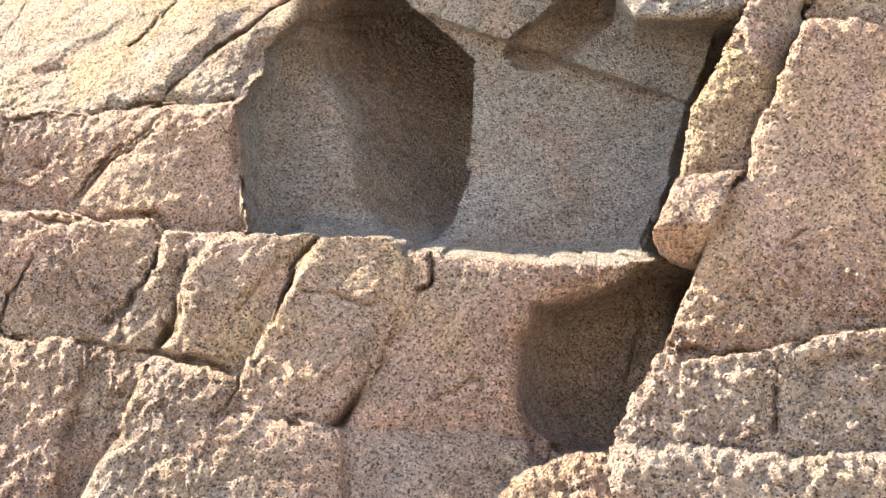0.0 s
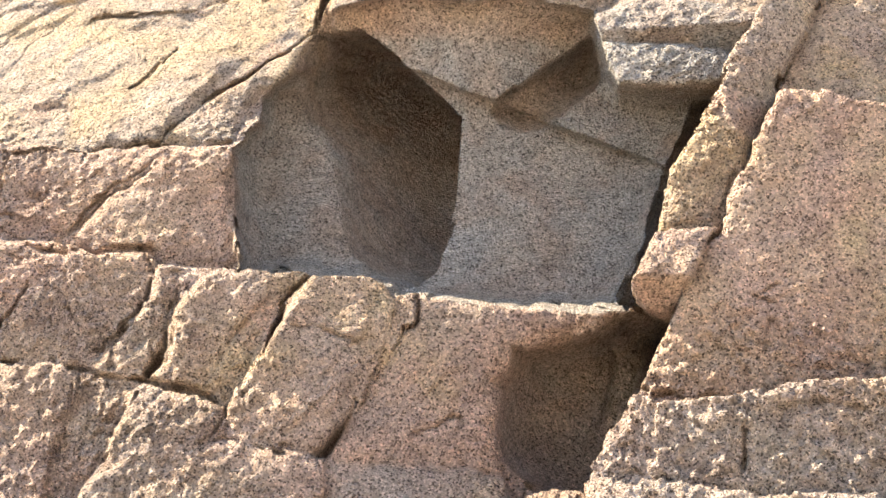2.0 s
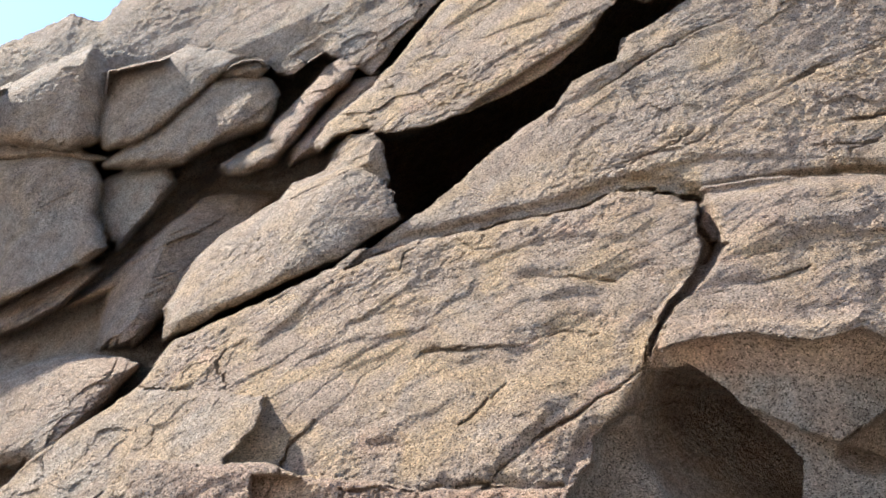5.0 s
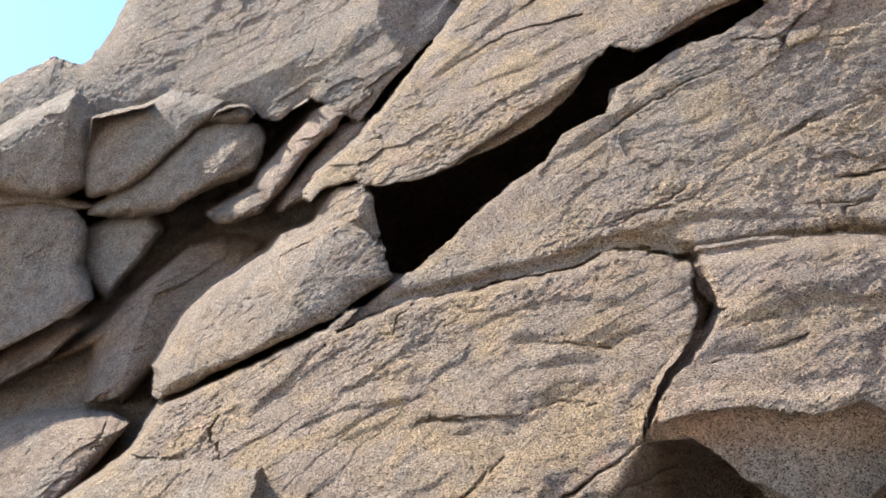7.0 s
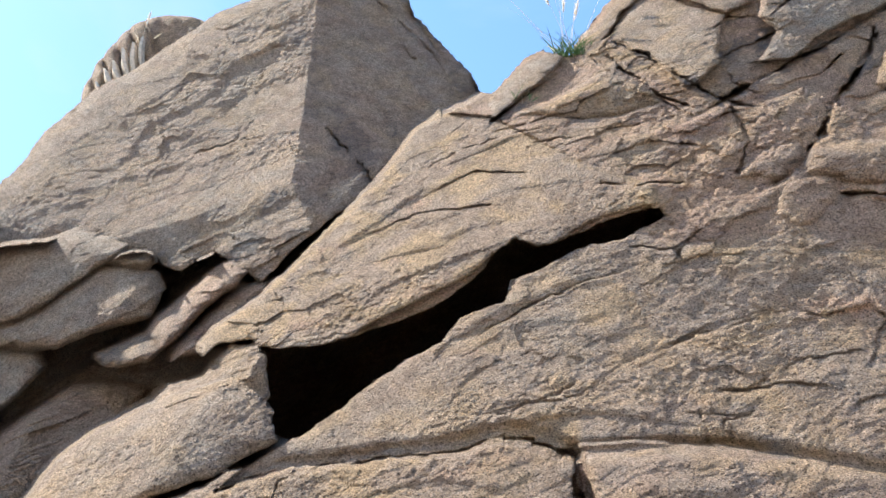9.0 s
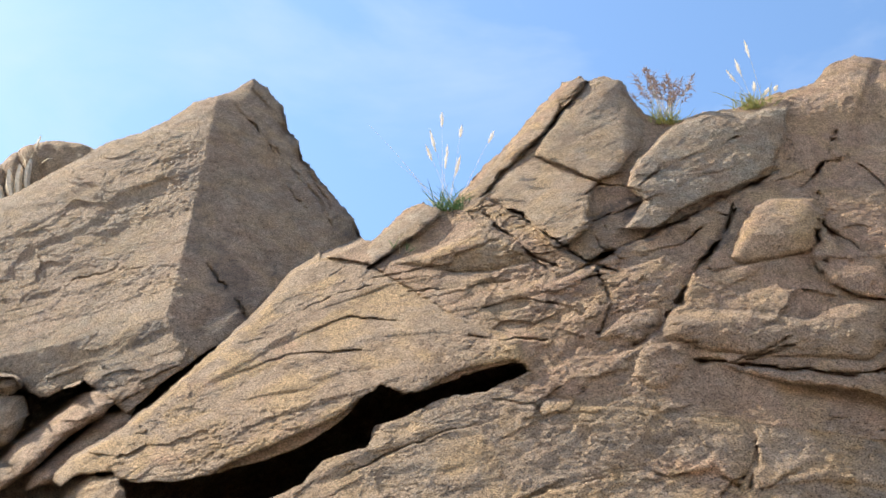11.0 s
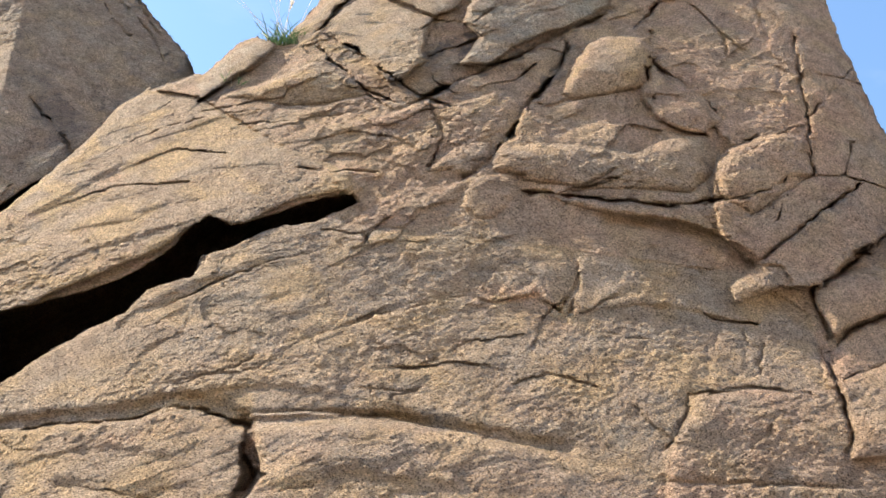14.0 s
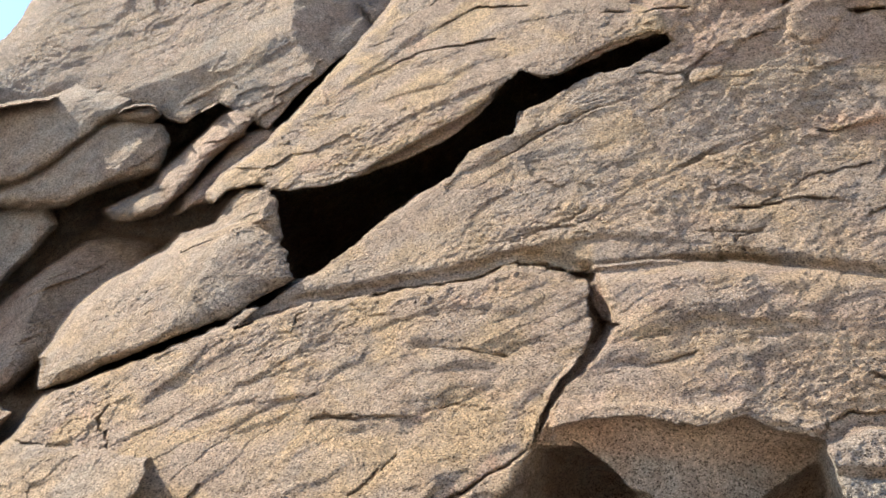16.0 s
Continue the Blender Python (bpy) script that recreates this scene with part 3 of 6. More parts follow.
block("rim_block", [(-0.14, 1.81), (-0.109, 1.942), (-0.108, 1.994), (-0.007, 1.983), (0.193, 1.951), (0.322, 1.94), (0.486, 1.909), (0.558, 1.94), (0.617, 1.949), (0.605, 1.929), (0.471, 1.849), (0.343, 1.83), (0.253, 1.8), (0.179, 1.693), (0.153, 1.571), (0.166, 1.453), (0.054, 1.452), (-0.115, 1.468), (-0.305, 1.494), (-0.248, 1.597), (-0.161, 1.692)],
      [(0.193, 1.951, 0.03, -0.1, 0.55)], tint=(.6,.2,.15), edge=.025, drop=.04, rough=.65, grow=.012)
block("lower_block", [(-0.893, 1.721), (-0.622, 1.653), (-0.628, 1.576), (-0.471, 1.529), (-0.325, 1.492), (-0.315, 1.437), (-0.33, 1.223), (-1.089, 1.257), (-1.027, 1.391), (-0.952, 1.501)],
      [(-0.66, 1.633, -0.08, 0, 0.46)], tint=(.5,.35,.2), edge=.015, drop=.022, rough=.65, grow=.012)
block("lower_slab", [(-0.315, 1.493), (-0.114, 1.456), (0.058, 1.447), (0.162, 1.438), (0.187, 1.356), (0.121, 1.356), (0.097, 1.206), (-0.321, 1.223)],
      [(-0.114, 1.456, -0.18, 0, 0.42)], tint=(.3,.25,.4), edge=.03, drop=.04, grow=.012)
block("foot_stone", [(0.097, 1.301), (0.157, 1.356), (0.275, 1.384), (0.361, 1.374), (0.39, 1.365), (0.368, 1.185), (0.047, 1.202)],
      [(0.274, 1.374, -0.13, 0, 0.42)], bulge=.03, tint=(.4,.35,.25), edge=.015, drop=.022, grow=.012)
block("left_face", [(-2.028, 2.777), (-1.634, 2.711), (-1.221, 2.634), (-1.005, 2.636), (-0.681, 2.605), (-0.703, 2.456), (-0.681, 2.281), (-0.622, 2.114), (-0.907, 2.154), (-0.95, 2.195), (-1.135, 2.194), (-1.321, 2.276), (-1.537, 2.285), (-1.884, 2.325)],
      [(-1.122, 2.408, 0.05, 0.06, 0.55)], tint=(.6,.25,.15), edge=.03, drop=.03, rough=.65, grow=.012)
block("left_block", [(-1.844, 2.289), (-1.519, 2.264), (-1.285, 2.25), (-1.131, 2.184), (-0.945, 2.172), (-0.991, 2.037), (-1.033, 1.877), (-1.064, 1.81), (-1.102, 1.8), (-1.413, 1.839), (-1.71, 1.869)],
      [(-1.256, 2.196, 0.06, -0.08, 0.55)], tint=(.6,.3,.1), edge=.015, drop=.022, rough=.65, grow=.012)
block("left_low", [(-1.727, 1.859), (-1.42, 1.829), (-1.172, 1.8), (-1.097, 1.732), (-1.108, 1.657), (-1.134, 1.545), (-1.132, 1.366), (-1.12, 1.263), (-1.523, 1.28)],
      [(-1.301, 1.819, -0.1, 0, 0.46)], tint=(.65,.2,.1), edge=.015, drop=.022, rough=.65, grow=.012)
block("right_low", [(0.579, 1.616), (0.767, 1.615), (0.967, 1.615), (1.196, 1.635), (1.378, 1.634), (1.232, 1.323), (1.07, 1.334), (0.769, 1.347), (0.568, 1.379), (0.42, 1.39), (0.446, 1.461)],
      [(0.851, 1.489, 0.26, 0.08, 0.44)], rough=.7, tint=(.25,.25,.45), edge=.015, drop=.025, grow=.012)
block("right_foot", [(0.411, 1.371), (0.575, 1.369), (0.77, 1.337), (1.067, 1.323), (1.234, 1.311), (1.15, 1.13), (0.377, 1.171), (0.398, 1.33)],
      [(0.754, 1.296, 0.26, 0.08, 0.4)], rough=.7, tint=(.3,.25,.4), edge=.015, drop=.022, grow=.012)
block("pillar_cap", [(0.642, 2.975), (0.664, 3.071), (0.69, 3.129), (0.798, 3.18), (0.968, 3.195), (1.122, 3.139), (1.294, 3.071), (1.225, 2.971), (1.136, 2.86), (1.037, 2.928), (0.687, 2.977)],
      [(0.92, 3.041, 0.24, 0, 0), (0.918, 3.03, 0.24, 0, 1.3)], edge=0.012, drop=0.02, tint=(0.2, 0.15, 0.7), rough=0.6)
block("pillar_head", [(0.677, 2.98), (0.959, 2.95), (1.151, 2.899), (1.111, 2.81), (1.06, 2.76), (0.975, 2.739), (0.823, 2.755), (0.718, 2.771), (0.678, 2.853)],
      [(0.89, 2.794, 0.17, 0, 0.25), (0.886, 2.777, 0.17, 0, 1.6)], edge=0.02, drop=0.025, tint=(0.05, 0.05, 0.95), rough=0.5, strata=0.0)
block("right_upper_block", [(1.259, 2.692), (1.397, 2.919), (1.508, 3.086), (1.573, 3.176), (1.856, 3.144), (1.699, 2.561), (1.514, 2.613), (1.434, 2.656), (1.361, 2.665), (1.286, 2.665)],
      [(1.468, 2.838, 0.28, 0, 0.25)], edge=0.015, drop=0.03, tint=(0.4, 0.45, 0.1), rough=0.9, grow=0.004)
block("wedge_block", [(1.147, 2.878), (1.288, 3.054), (1.339, 3.131), (1.385, 3.199), (1.573, 3.176), (1.498, 3.088), (1.394, 2.924), (1.249, 2.698), (1.203, 2.594), (1.12, 2.486), (1.086, 2.399), (0.975, 2.236), (0.934, 2.17), (0.73, 2.155), (0.77, 2.253), (0.837, 2.42), (0.899, 2.494), (0.976, 2.592), (1.061, 2.717), (1.118, 2.837)],
      [(1.002, 2.494, 0.3, 0.12, 0.48), (1.127, 2.551, 0.31, -0.5, 0.48)], rough=0.8, tint=(0.25, 0.75, 0.05), edge=0.015, drop=0.03, bulge=0.02, grow=0.004)
block("right_face", [(0.937, 2.151), (0.978, 2.229), (1.088, 2.385), (1.128, 2.471), (1.215, 2.59), (1.257, 2.665), (1.325, 2.666), (1.431, 2.644), (1.512, 2.605), (1.699, 2.556), (1.391, 1.651), (1.246, 1.635), (1.066, 1.634), (0.937, 1.61), (0.753, 1.6), (0.565, 1.613), (0.625, 1.719), (0.716, 1.846), (0.793, 1.953), (0.867, 2.057)],
      [(1.135, 2.118, 0.33, 0.06, 0.48)], rough=0.7, tint=(0.55, 0.35, 0.1), edge=0.015, drop=0.025, grow=0.004)
block("wedge_stone", [(0.727, 2.155), (0.938, 2.169), (0.868, 2.061), (0.798, 1.962), (0.734, 1.881), (0.659, 1.886), (0.618, 1.925), (0.619, 1.969)],
      [(0.761, 2.048, 0.32, 0, 0.15), (0.683, 1.997, 0.32, 0.1, 1.8)], rough=0.6, tint=(0.5, 0.2, 0.3), edge=0.01, drop=0.015)
block("right_shoulder", [(2.874, 8.868), (3.053, 8.629), (3.212, 8.283), (3.348, 7.616), (3.427, 7.027), (3.494, 6.513), (3.552, 5.882), (3.532, 5.649), (3.077, 5.333), (2.769, 5.081), (2.635, 5.097), (2.492, 5.266), (2.352, 5.488), (2.399, 5.89), (2.478, 6.137), (2.564, 6.238), (2.377, 6.811), (2.208, 7.031), (2.331, 7.471), (2.56, 8.027)],
      [(2.828, 6.754, 0.05, 0.02, -0.05), (3.311, 6.505, 0.05, -0.45, 0)], tint=(0.55, 0.35, 0.2), edge=0.03, drop=0.008, strata=0.008, rough=0.7)
block("peak_slab", [(-0.166, 7.466), (0.028, 7.709), (0.102, 7.881), (0.335, 8.212), (0.575, 8.636), (0.657, 8.713), (0.788, 8.672), (0.564, 8.323), (0.465, 8.149), (0.23, 7.857), (0.119, 7.6), (-0.03, 7.4)],
      [(0.298, 8.064, 0.12, 0.3, 0)], tint=(0.1, 0.6, 0.3), edge=0.012, drop=0.04)
block("peak_block", [(0.787, 8.611), (0.861, 8.671), (1.023, 8.65), (1.103, 8.375), (1.171, 8.108), (1.123, 7.888), (1.043, 7.782), (0.993, 7.659), (0.84, 7.593), (0.653, 7.742), (0.399, 7.939), (0.465, 8.113), (0.564, 8.312)],
      [(0.813, 8.123, 0.14, 0.05, 0.05), (1.044, 8.022, 0.14, -0.7, 0.1)], tint=(0.15, 0.35, 0.45), edge=0.02, drop=0.05, rough=0.6, strata=0.005)
block("peak_stone", [(0.392, 7.927), (0.614, 7.723), (0.832, 7.569), (0.807, 7.472), (0.756, 7.252), (0.79, 7.161), (0.604, 6.967), (0.531, 6.965), (0.404, 7.202), (0.232, 7.388), (0.105, 7.523), (0.224, 7.784)],
      [(0.498, 7.447, 0.1, 0.15, -0.1)], tint=(0.15, 0.45, 0.4), edge=0.015, drop=0.04)
block("peak_plate", [(1.017, 7.523), (1.11, 7.763), (1.313, 8.04), (1.452, 8.137), (1.665, 8.194), (1.888, 8.144), (2.133, 8.17), (2.067, 7.824), (1.956, 7.582), (1.792, 7.453), (1.568, 7.358), (1.334, 7.215), (1.18, 7.063), (0.997, 7.106), (1.133, 7.352), (1.058, 7.454)],
      [(1.595, 7.767, 0.18, -0.16, 0.1)], tint=(0.1, 0.2, 0.7), edge=0.012, drop=0.05, strata=0.006, rough=0.6)
block("peak_lump", [(1.611, 6.753), (1.709, 7.014), (1.831, 7.227), (1.93, 7.289), (2.184, 7.258), (2.23, 7.121), (2.167, 6.887), (2.113, 6.775), (1.905, 6.734), (1.68, 6.685)],
      [(1.991, 7.111, 0.16, -0.08, 0), (1.936, 6.954, 0.16, -0.05, 0.6)], bulge=0.03, tint=(0.3, 0.6, 0.1), edge=0.025, drop=0.07, rough=0.5)
block("brow_stone", [(-0.551, 6.966), (-0.343, 6.993), (-0.141, 7.128), (0.046, 7.23), (0.18, 7.139), (0.349, 6.952), (0.393, 6.844), (0.169, 6.781), (-0.069, 6.778)],
      [(0.05, 7.101, 0.1, 0, -0.2), (0.052, 7.042, 0.1, 0, 0.6)], bulge=0.02, tint=(0.1, 0.55, 0.3), edge=0.02, drop=0.05)
block("crest_stone", [(-0.72, 7.102), (-0.583, 7.323), (-0.475, 7.458), (-0.283, 7.567), (-0.226, 7.415), (-0.379, 7.228), (-0.524, 7.101), (-0.646, 6.94)],
      [(-0.478, 7.244, 0.1, 0.2, 0)], tint=(0.1, 0.3, 0.45), edge=0.02, drop=0.06)
block("bulge", [(1.195, 6.25), (1.451, 6.292), (1.752, 6.262), (1.98, 6.197), (2.237, 6.338), (2.417, 6.348), (2.478, 6.186), (2.42, 5.977), (2.255, 5.829), (1.837, 5.867), (1.387, 5.924), (1.152, 6.085)],
      [(1.732, 6.088, 0.05, -0.05, 0.15)], bulge=0.05, tint=(0.3, 0.4, 0.3), edge=0.035, drop=0.07, rough=0.6)
block("fold_stone", [(2.102, 6.75), (2.192, 7.003), (2.343, 6.837), (2.506, 6.622), (2.572, 6.492), (2.417, 6.348), (2.278, 6.379), (2.134, 6.537)],
      [(2.319, 6.651, 0.1, 0, 0.1)], bulge=0.03, tint=(0.5, 0.35, 0.2), edge=0.03, drop=0.05, rough=0.6)
block("fold_stone", [(2.544, 6.228), (2.714, 6.315), (2.898, 6.369), (3.044, 6.322), (2.995, 6), (2.82, 5.85), (2.579, 5.655), (2.413, 5.793), (2.433, 5.988)],
      [(2.729, 6.042, 0.12, 0, 0.1)], bulge=0.05, tint=(0.5, 0.35, 0.2), edge=0.03, drop=0.06, rough=0.7)
block("knob", [(0.958, 5.856), (1.033, 6), (1.23, 6.044), (1.329, 6.011), (1.295, 5.857), (1.219, 5.765), (1.124, 5.627), (1.032, 5.63), (0.965, 5.75)],
      [(1.118, 5.868, 0.03, -0.1, 0.1)], bulge=0.01, tint=(0.45, 0.4, 0.2), edge=0.02, drop=0.05, rough=0.6)
block("knob", [(0.763, 6.088), (0.852, 6.21), (0.992, 6.319), (1.167, 6.338), (1.138, 6.166), (1.002, 6.009), (0.877, 6.081)],
      [(0.984, 6.198, 0.03, -0.1, 0.05)], bulge=0.01, tint=(0.35, 0.4, 0.3), edge=0.02, drop=0.05, rough=0.6)
block("right_knob", [(2.757, 5.072), (2.903, 5.172), (3.147, 5.253), (3.293, 5.192), (3.239, 5.02), (2.997, 4.875), (2.766, 4.735), (2.748, 4.871)],
      [(3.023, 5.051, 0.12, 0, 0)], bulge=0.02, tint=(0.4, 0.35, 0.25), edge=0.025, drop=0.03, rough=0.6)
block("right_knob", [(2.312, 5.086), (2.521, 5.262), (2.649, 5.249), (2.665, 5.119), (2.504, 5.041), (2.322, 4.963)],
      [(2.491, 5.134, 0.1, 0, 0)], bulge=0.02, tint=(0.4, 0.35, 0.25), edge=0.025, drop=0.03, rough=0.6)
block("right_shelf", [(2.719, 4.648), (2.832, 4.744), (2.988, 4.856), (3.211, 4.975), (3.474, 5.116), (3.751, 5.24), (3.224, 3.972), (2.601, 3.94), (2.66, 4.129), (2.683, 4.289), (2.689, 4.437)],
      [(2.981, 4.489, 0.05, 0, -0.05)], tint=(0.45, 0.35, 0.2), edge=0.015, drop=0.03)

for k in range(2):
    OFF[1:-1, 1:-1] = (4 * OFF[1:-1, 1:-1] + OFF[:-2, 1:-1] + OFF[2:, 1:-1] + OFF[1:-1, :-2] + OFF[1:-1, 2:]) / 8

pit([(-0.378, 3.231), (-0.233, 3.276), (-0.001, 3.293), (0.219, 3.231), (0.421, 3.262), (0.52, 3.191), (0.679, 3.15), (0.696, 2.933), (0.726, 2.779), (0.865, 2.751), (1.031, 2.728), (0.95, 2.59), (0.803, 2.324), (0.744, 2.189), (0.652, 2.015), (0.588, 1.914), (0.471, 1.903), (0.343, 1.923), (0.261, 1.93), (0.128, 1.954), (-0.007, 1.984), (-0.121, 1.988), (-0.146, 2.025), (-0.254, 2.05), (-0.345, 2.056), (-0.439, 2.088), (-0.515, 2.096), (-0.625, 2.112), (-0.648, 2.263), (-0.656, 2.452), (-0.685, 2.619), (-0.593, 2.758), (-0.59, 2.87), (-0.484, 2.952), (-0.407, 3.076)], depth=0.42, wall=0.12, gx=0.1, gz=-0.15, tint=(0.06, 0.12, 0.9))
join([(-0.435, 3.377), (-0.23, 3.41), (0.006, 3.422), (0.231, 3.356), (0.437, 3.389), (0.537, 3.312), (0.743, 3.251), (0.724, 2.924), (0.486, 2.576), (-0.121, 2.629), (-0.463, 2.976)],
     [(0.111, 3.264, 0.2, 0, 1.9), (0.583, 3.184, 0.21, 0.1, 1.8), (0.111, 3.269, 0.16, 0, 0)], tint=(0.45, 0.3, 0.3))
join([(-0.234, 3.218), (0.09, 3.297), (0.652, 3.22), (0.557, 2.771), (0.353, 2.323), (-0.037, 2.349), (-0.112, 2.839)],
     [(0.185, 2.708, -0.27, 1.2, 0.72), (0.213, 2.706, -0.27, -1, 0.72), (0.236, 3.065, 0, 0, 1.3)], tint=(0.35, 0.3, 0.4))
pit([(-0.378, 3.148), (-0.236, 3.147), (-0.136, 3.074), (-0.053, 2.968), (0.027, 2.867), (0.093, 2.779), (0.135, 2.717), (0.137, 2.627), (0.107, 2.519), (0.093, 2.38), (0.068, 2.248), (0.025, 2.124), (-0.057, 2.04), (-0.136, 2.062), (-0.207, 2.104), (-0.271, 2.204), (-0.302, 2.362), (-0.324, 2.555), (-0.425, 2.746), (-0.469, 2.96), (-0.431, 3.088)], depth=0.8, wall=0.24, gx=0.5, gz=0.3, lean=0.3, tint=(0.15, 0.15, 0.7))
pit([(0.243, 2.722), (0.278, 2.781), (0.367, 2.847), (0.481, 2.931), (0.599, 3.027), (0.656, 3.048), (0.664, 2.952), (0.648, 2.819), (0.576, 2.768), (0.505, 2.698), (0.388, 2.633), (0.299, 2.655)], depth=0.28, wall=0.15, gx=0.2, gz=0.5, lean=0.05, tint=(0.2, 0.2, 0.55))
pit([(1.061, 2.737), (1.11, 2.797), (1.061, 2.709), (0.976, 2.585), (0.899, 2.487), (0.837, 2.414), (0.771, 2.246), (0.73, 2.151), (0.619, 1.964), (0.617, 1.918), (0.556, 1.942), (0.594, 2.026), (0.671, 2.157), (0.734, 2.297), (0.81, 2.464), (0.882, 2.569), (0.952, 2.688), (1.004, 2.743)], depth=0.8, wall=0.05, lean=0.22)
pit([(0.241, 1.811), (0.326, 1.806), (0.4, 1.813), (0.479, 1.848), (0.552, 1.888), (0.606, 1.917), (0.621, 1.919), (0.659, 1.881), (0.733, 1.876), (0.793, 1.95), (0.716, 1.843), (0.625, 1.714), (0.565, 1.61), (0.522, 1.551), (0.476, 1.505), (0.433, 1.435), (0.411, 1.389), (0.256, 1.409), (0.187, 1.459), (0.162, 1.535), (0.163, 1.599), (0.187, 1.677), (0.226, 1.741)], depth=0.4, wall=0.09, gx=0.35, gz=0.1, lean=0.15, tint=(0.3, 0.2, 0.5), rough=1.2)
pit([(0.553, 1.843), (0.606, 1.902), (0.66, 1.884), (0.733, 1.872), (0.717, 1.845), (0.625, 1.714), (0.566, 1.613), (0.522, 1.551), (0.508, 1.645), (0.534, 1.742)], depth=0.7, wall=0.05, lean=0.25)
pit([(-1.883, 5.015), (-1.71, 4.987), (-1.515, 5.044), (-1.385, 5.083), (-1.127, 5.15), (-0.875, 5.287), (-0.69, 5.498), (-0.597, 5.691), (-0.483, 5.778), (-0.368, 5.678), (-0.239, 5.701), (0.019, 5.831), (0.275, 5.921), (0.33, 5.903), (0.366, 5.805), (0.263, 5.736), (0.168, 5.676), (0.129, 5.646), (-0.051, 5.64), (-0.241, 5.538), (-0.399, 5.429), (-0.494, 5.393), (-0.517, 5.235), (-0.771, 5.129), (-0.855, 4.951), (-1.034, 4.832), (-1.177, 4.697), (-1.366, 4.469), (-1.537, 4.303), (-1.666, 4.265), (-1.776, 4.586)], depth=0.05, wall=0.03, through_at=0.01)
pit([(-0.149, 4.116), (-0.139, 3.922), (-0.108, 3.83), (-0.036, 3.799), (-0.159, 3.584), (-0.282, 3.451), (-0.354, 3.308), (-0.405, 3.164), (-0.395, 3.298), (-0.323, 3.472), (-0.179, 3.666), (-0.159, 3.789), (-0.169, 3.963)], depth=.22, wall=.03, gx=0, gz=0)
crack([(-0.378, 2.062), (-0.458, 1.965), (-0.504, 1.841), (-0.588, 1.746), (-0.615, 1.647)], 0.006, 0.07)
crack([(-0.033, 1.975), (-0.111, 1.8), (-0.199, 1.674), (-0.282, 1.57), (-0.346, 1.513)], 0.006, 0.05)
crack([(-0.417, 1.887), (-0.278, 1.869), (-0.168, 1.834)], 0.006, 0.03)
crack([(-0.611, 1.647), (-0.687, 1.702), (-0.87, 1.741), (-1.056, 1.785), (-1.363, 1.833)], 0.006, 0.04)
crack([(-0.831, 1.997), (-0.84, 1.851), (-0.891, 1.767)], 0.008, 0.05)
crack([(-0.684, 1.541), (-0.611, 1.647), (-0.564, 1.692)], 0.006, 0.03)
crack([(-0.686, 1.556), (-0.522, 1.542), (-0.347, 1.507)], 0.006, 0.04)
crack([(-0.947, 1.52), (-0.93, 1.615), (-0.89, 1.693)], 0.006, 0.05)
crack([(-1.129, 1.551), (-1.101, 1.661), (-1.105, 1.762)], 0.006, 0.03)
crack([(-1.41, 2.498), (-1.283, 2.304), (-1.302, 2.233)], 0.005, 0.025)
crack([(-1.261, 2.301), (-1.098, 2.452), (-0.925, 2.587), (-0.705, 2.646)], 0.005, 0.03)
crack([(-1.479, 2.271), (-1.344, 2.236), (-1.217, 2.216), (-0.961, 2.211), (-0.661, 2.135)], 0.006, 0.03)
crack([(-1.143, 1.943), (-1.217, 2.024), (-1.222, 2.143)], 0.005, 0.02)
crack([(-0.981, 2.213), (-0.927, 2.142), (-0.926, 2.004), (-1.051, 1.847)], 0.005, 0.03)
crack([(1.015, 1.838), (0.978, 1.757), (0.924, 1.634)], 0.005, 0.03)
crack([(0.545, 1.649), (0.746, 1.614), (0.936, 1.613), (1.064, 1.649), (1.202, 1.652)], 0.006, 0.05)
crack([(0.975, 1.709), (1.092, 1.686), (1.252, 1.669)], 0.005, 0.03)
crack([(0.894, 1.56), (0.861, 1.503), (0.821, 1.419)], 0.005, 0.025)
crack([(0.967, 1.556), (1.065, 1.58), (1.201, 1.543)], 0.006, 0.04)
crack([(1.02, 1.933), (1.082, 1.947)], 0.005, 0.03)
crack([(0.988, 1.909), (1.05, 1.896)], 0.005, 0.025)
crack([(0.484, 1.84), (0.447, 1.716), (0.387, 1.592), (0.352, 1.518)], 0.006, 0.04)
crack([(0.26, 1.694), (0.279, 1.597), (0.284, 1.521)], 0.006, 0.03)
crack([(0.213, 1.723), (0.264, 1.598)], 0.005, 0.02)
crack([(-0.162, 1.786), (-0.28, 1.693), (-0.378, 1.619)], 0.005, 0.02)
crack([(-0.513, 2.006), (-0.598, 1.901), (-0.643, 1.799)], 0.005, 0.02)
crack([(-0.062, 1.544), (0.037, 1.6), (0.082, 1.583)], 0.005, 0.02)
step([(-0.557, 1.812), (-0.509, 1.896), (-0.423, 2.037)], 0.05, 0.08)
step([(-0.197, 1.738), (-0.297, 1.631), (-0.443, 1.576)], 0.04, 0.07)
step([(-0.801, 2.196), (-0.961, 2.211), (-1.089, 2.174)], 0.035, 0.06)
step([(-0.824, 1.828), (-0.953, 1.93), (-0.899, 2.079), (-0.941, 2.209)], 0.04, 0.07)
crack([(-0.397, 3.157), (-0.556, 3.041), (-0.712, 2.928), (-0.884, 2.792), (-0.983, 2.662)], 0.006, 0.05)
crack([(-0.983, 2.662), (-1.074, 2.663), (-1.258, 2.651), (-1.598, 2.666)], 0.005, 0.04)
crack([(-1.8, 3.025), (-1.888, 2.913), (-1.911, 2.701), (-1.866, 2.459), (-1.845, 2.302), (-1.921, 2.191), (-1.988, 2.022)], 0.006, 0.05)
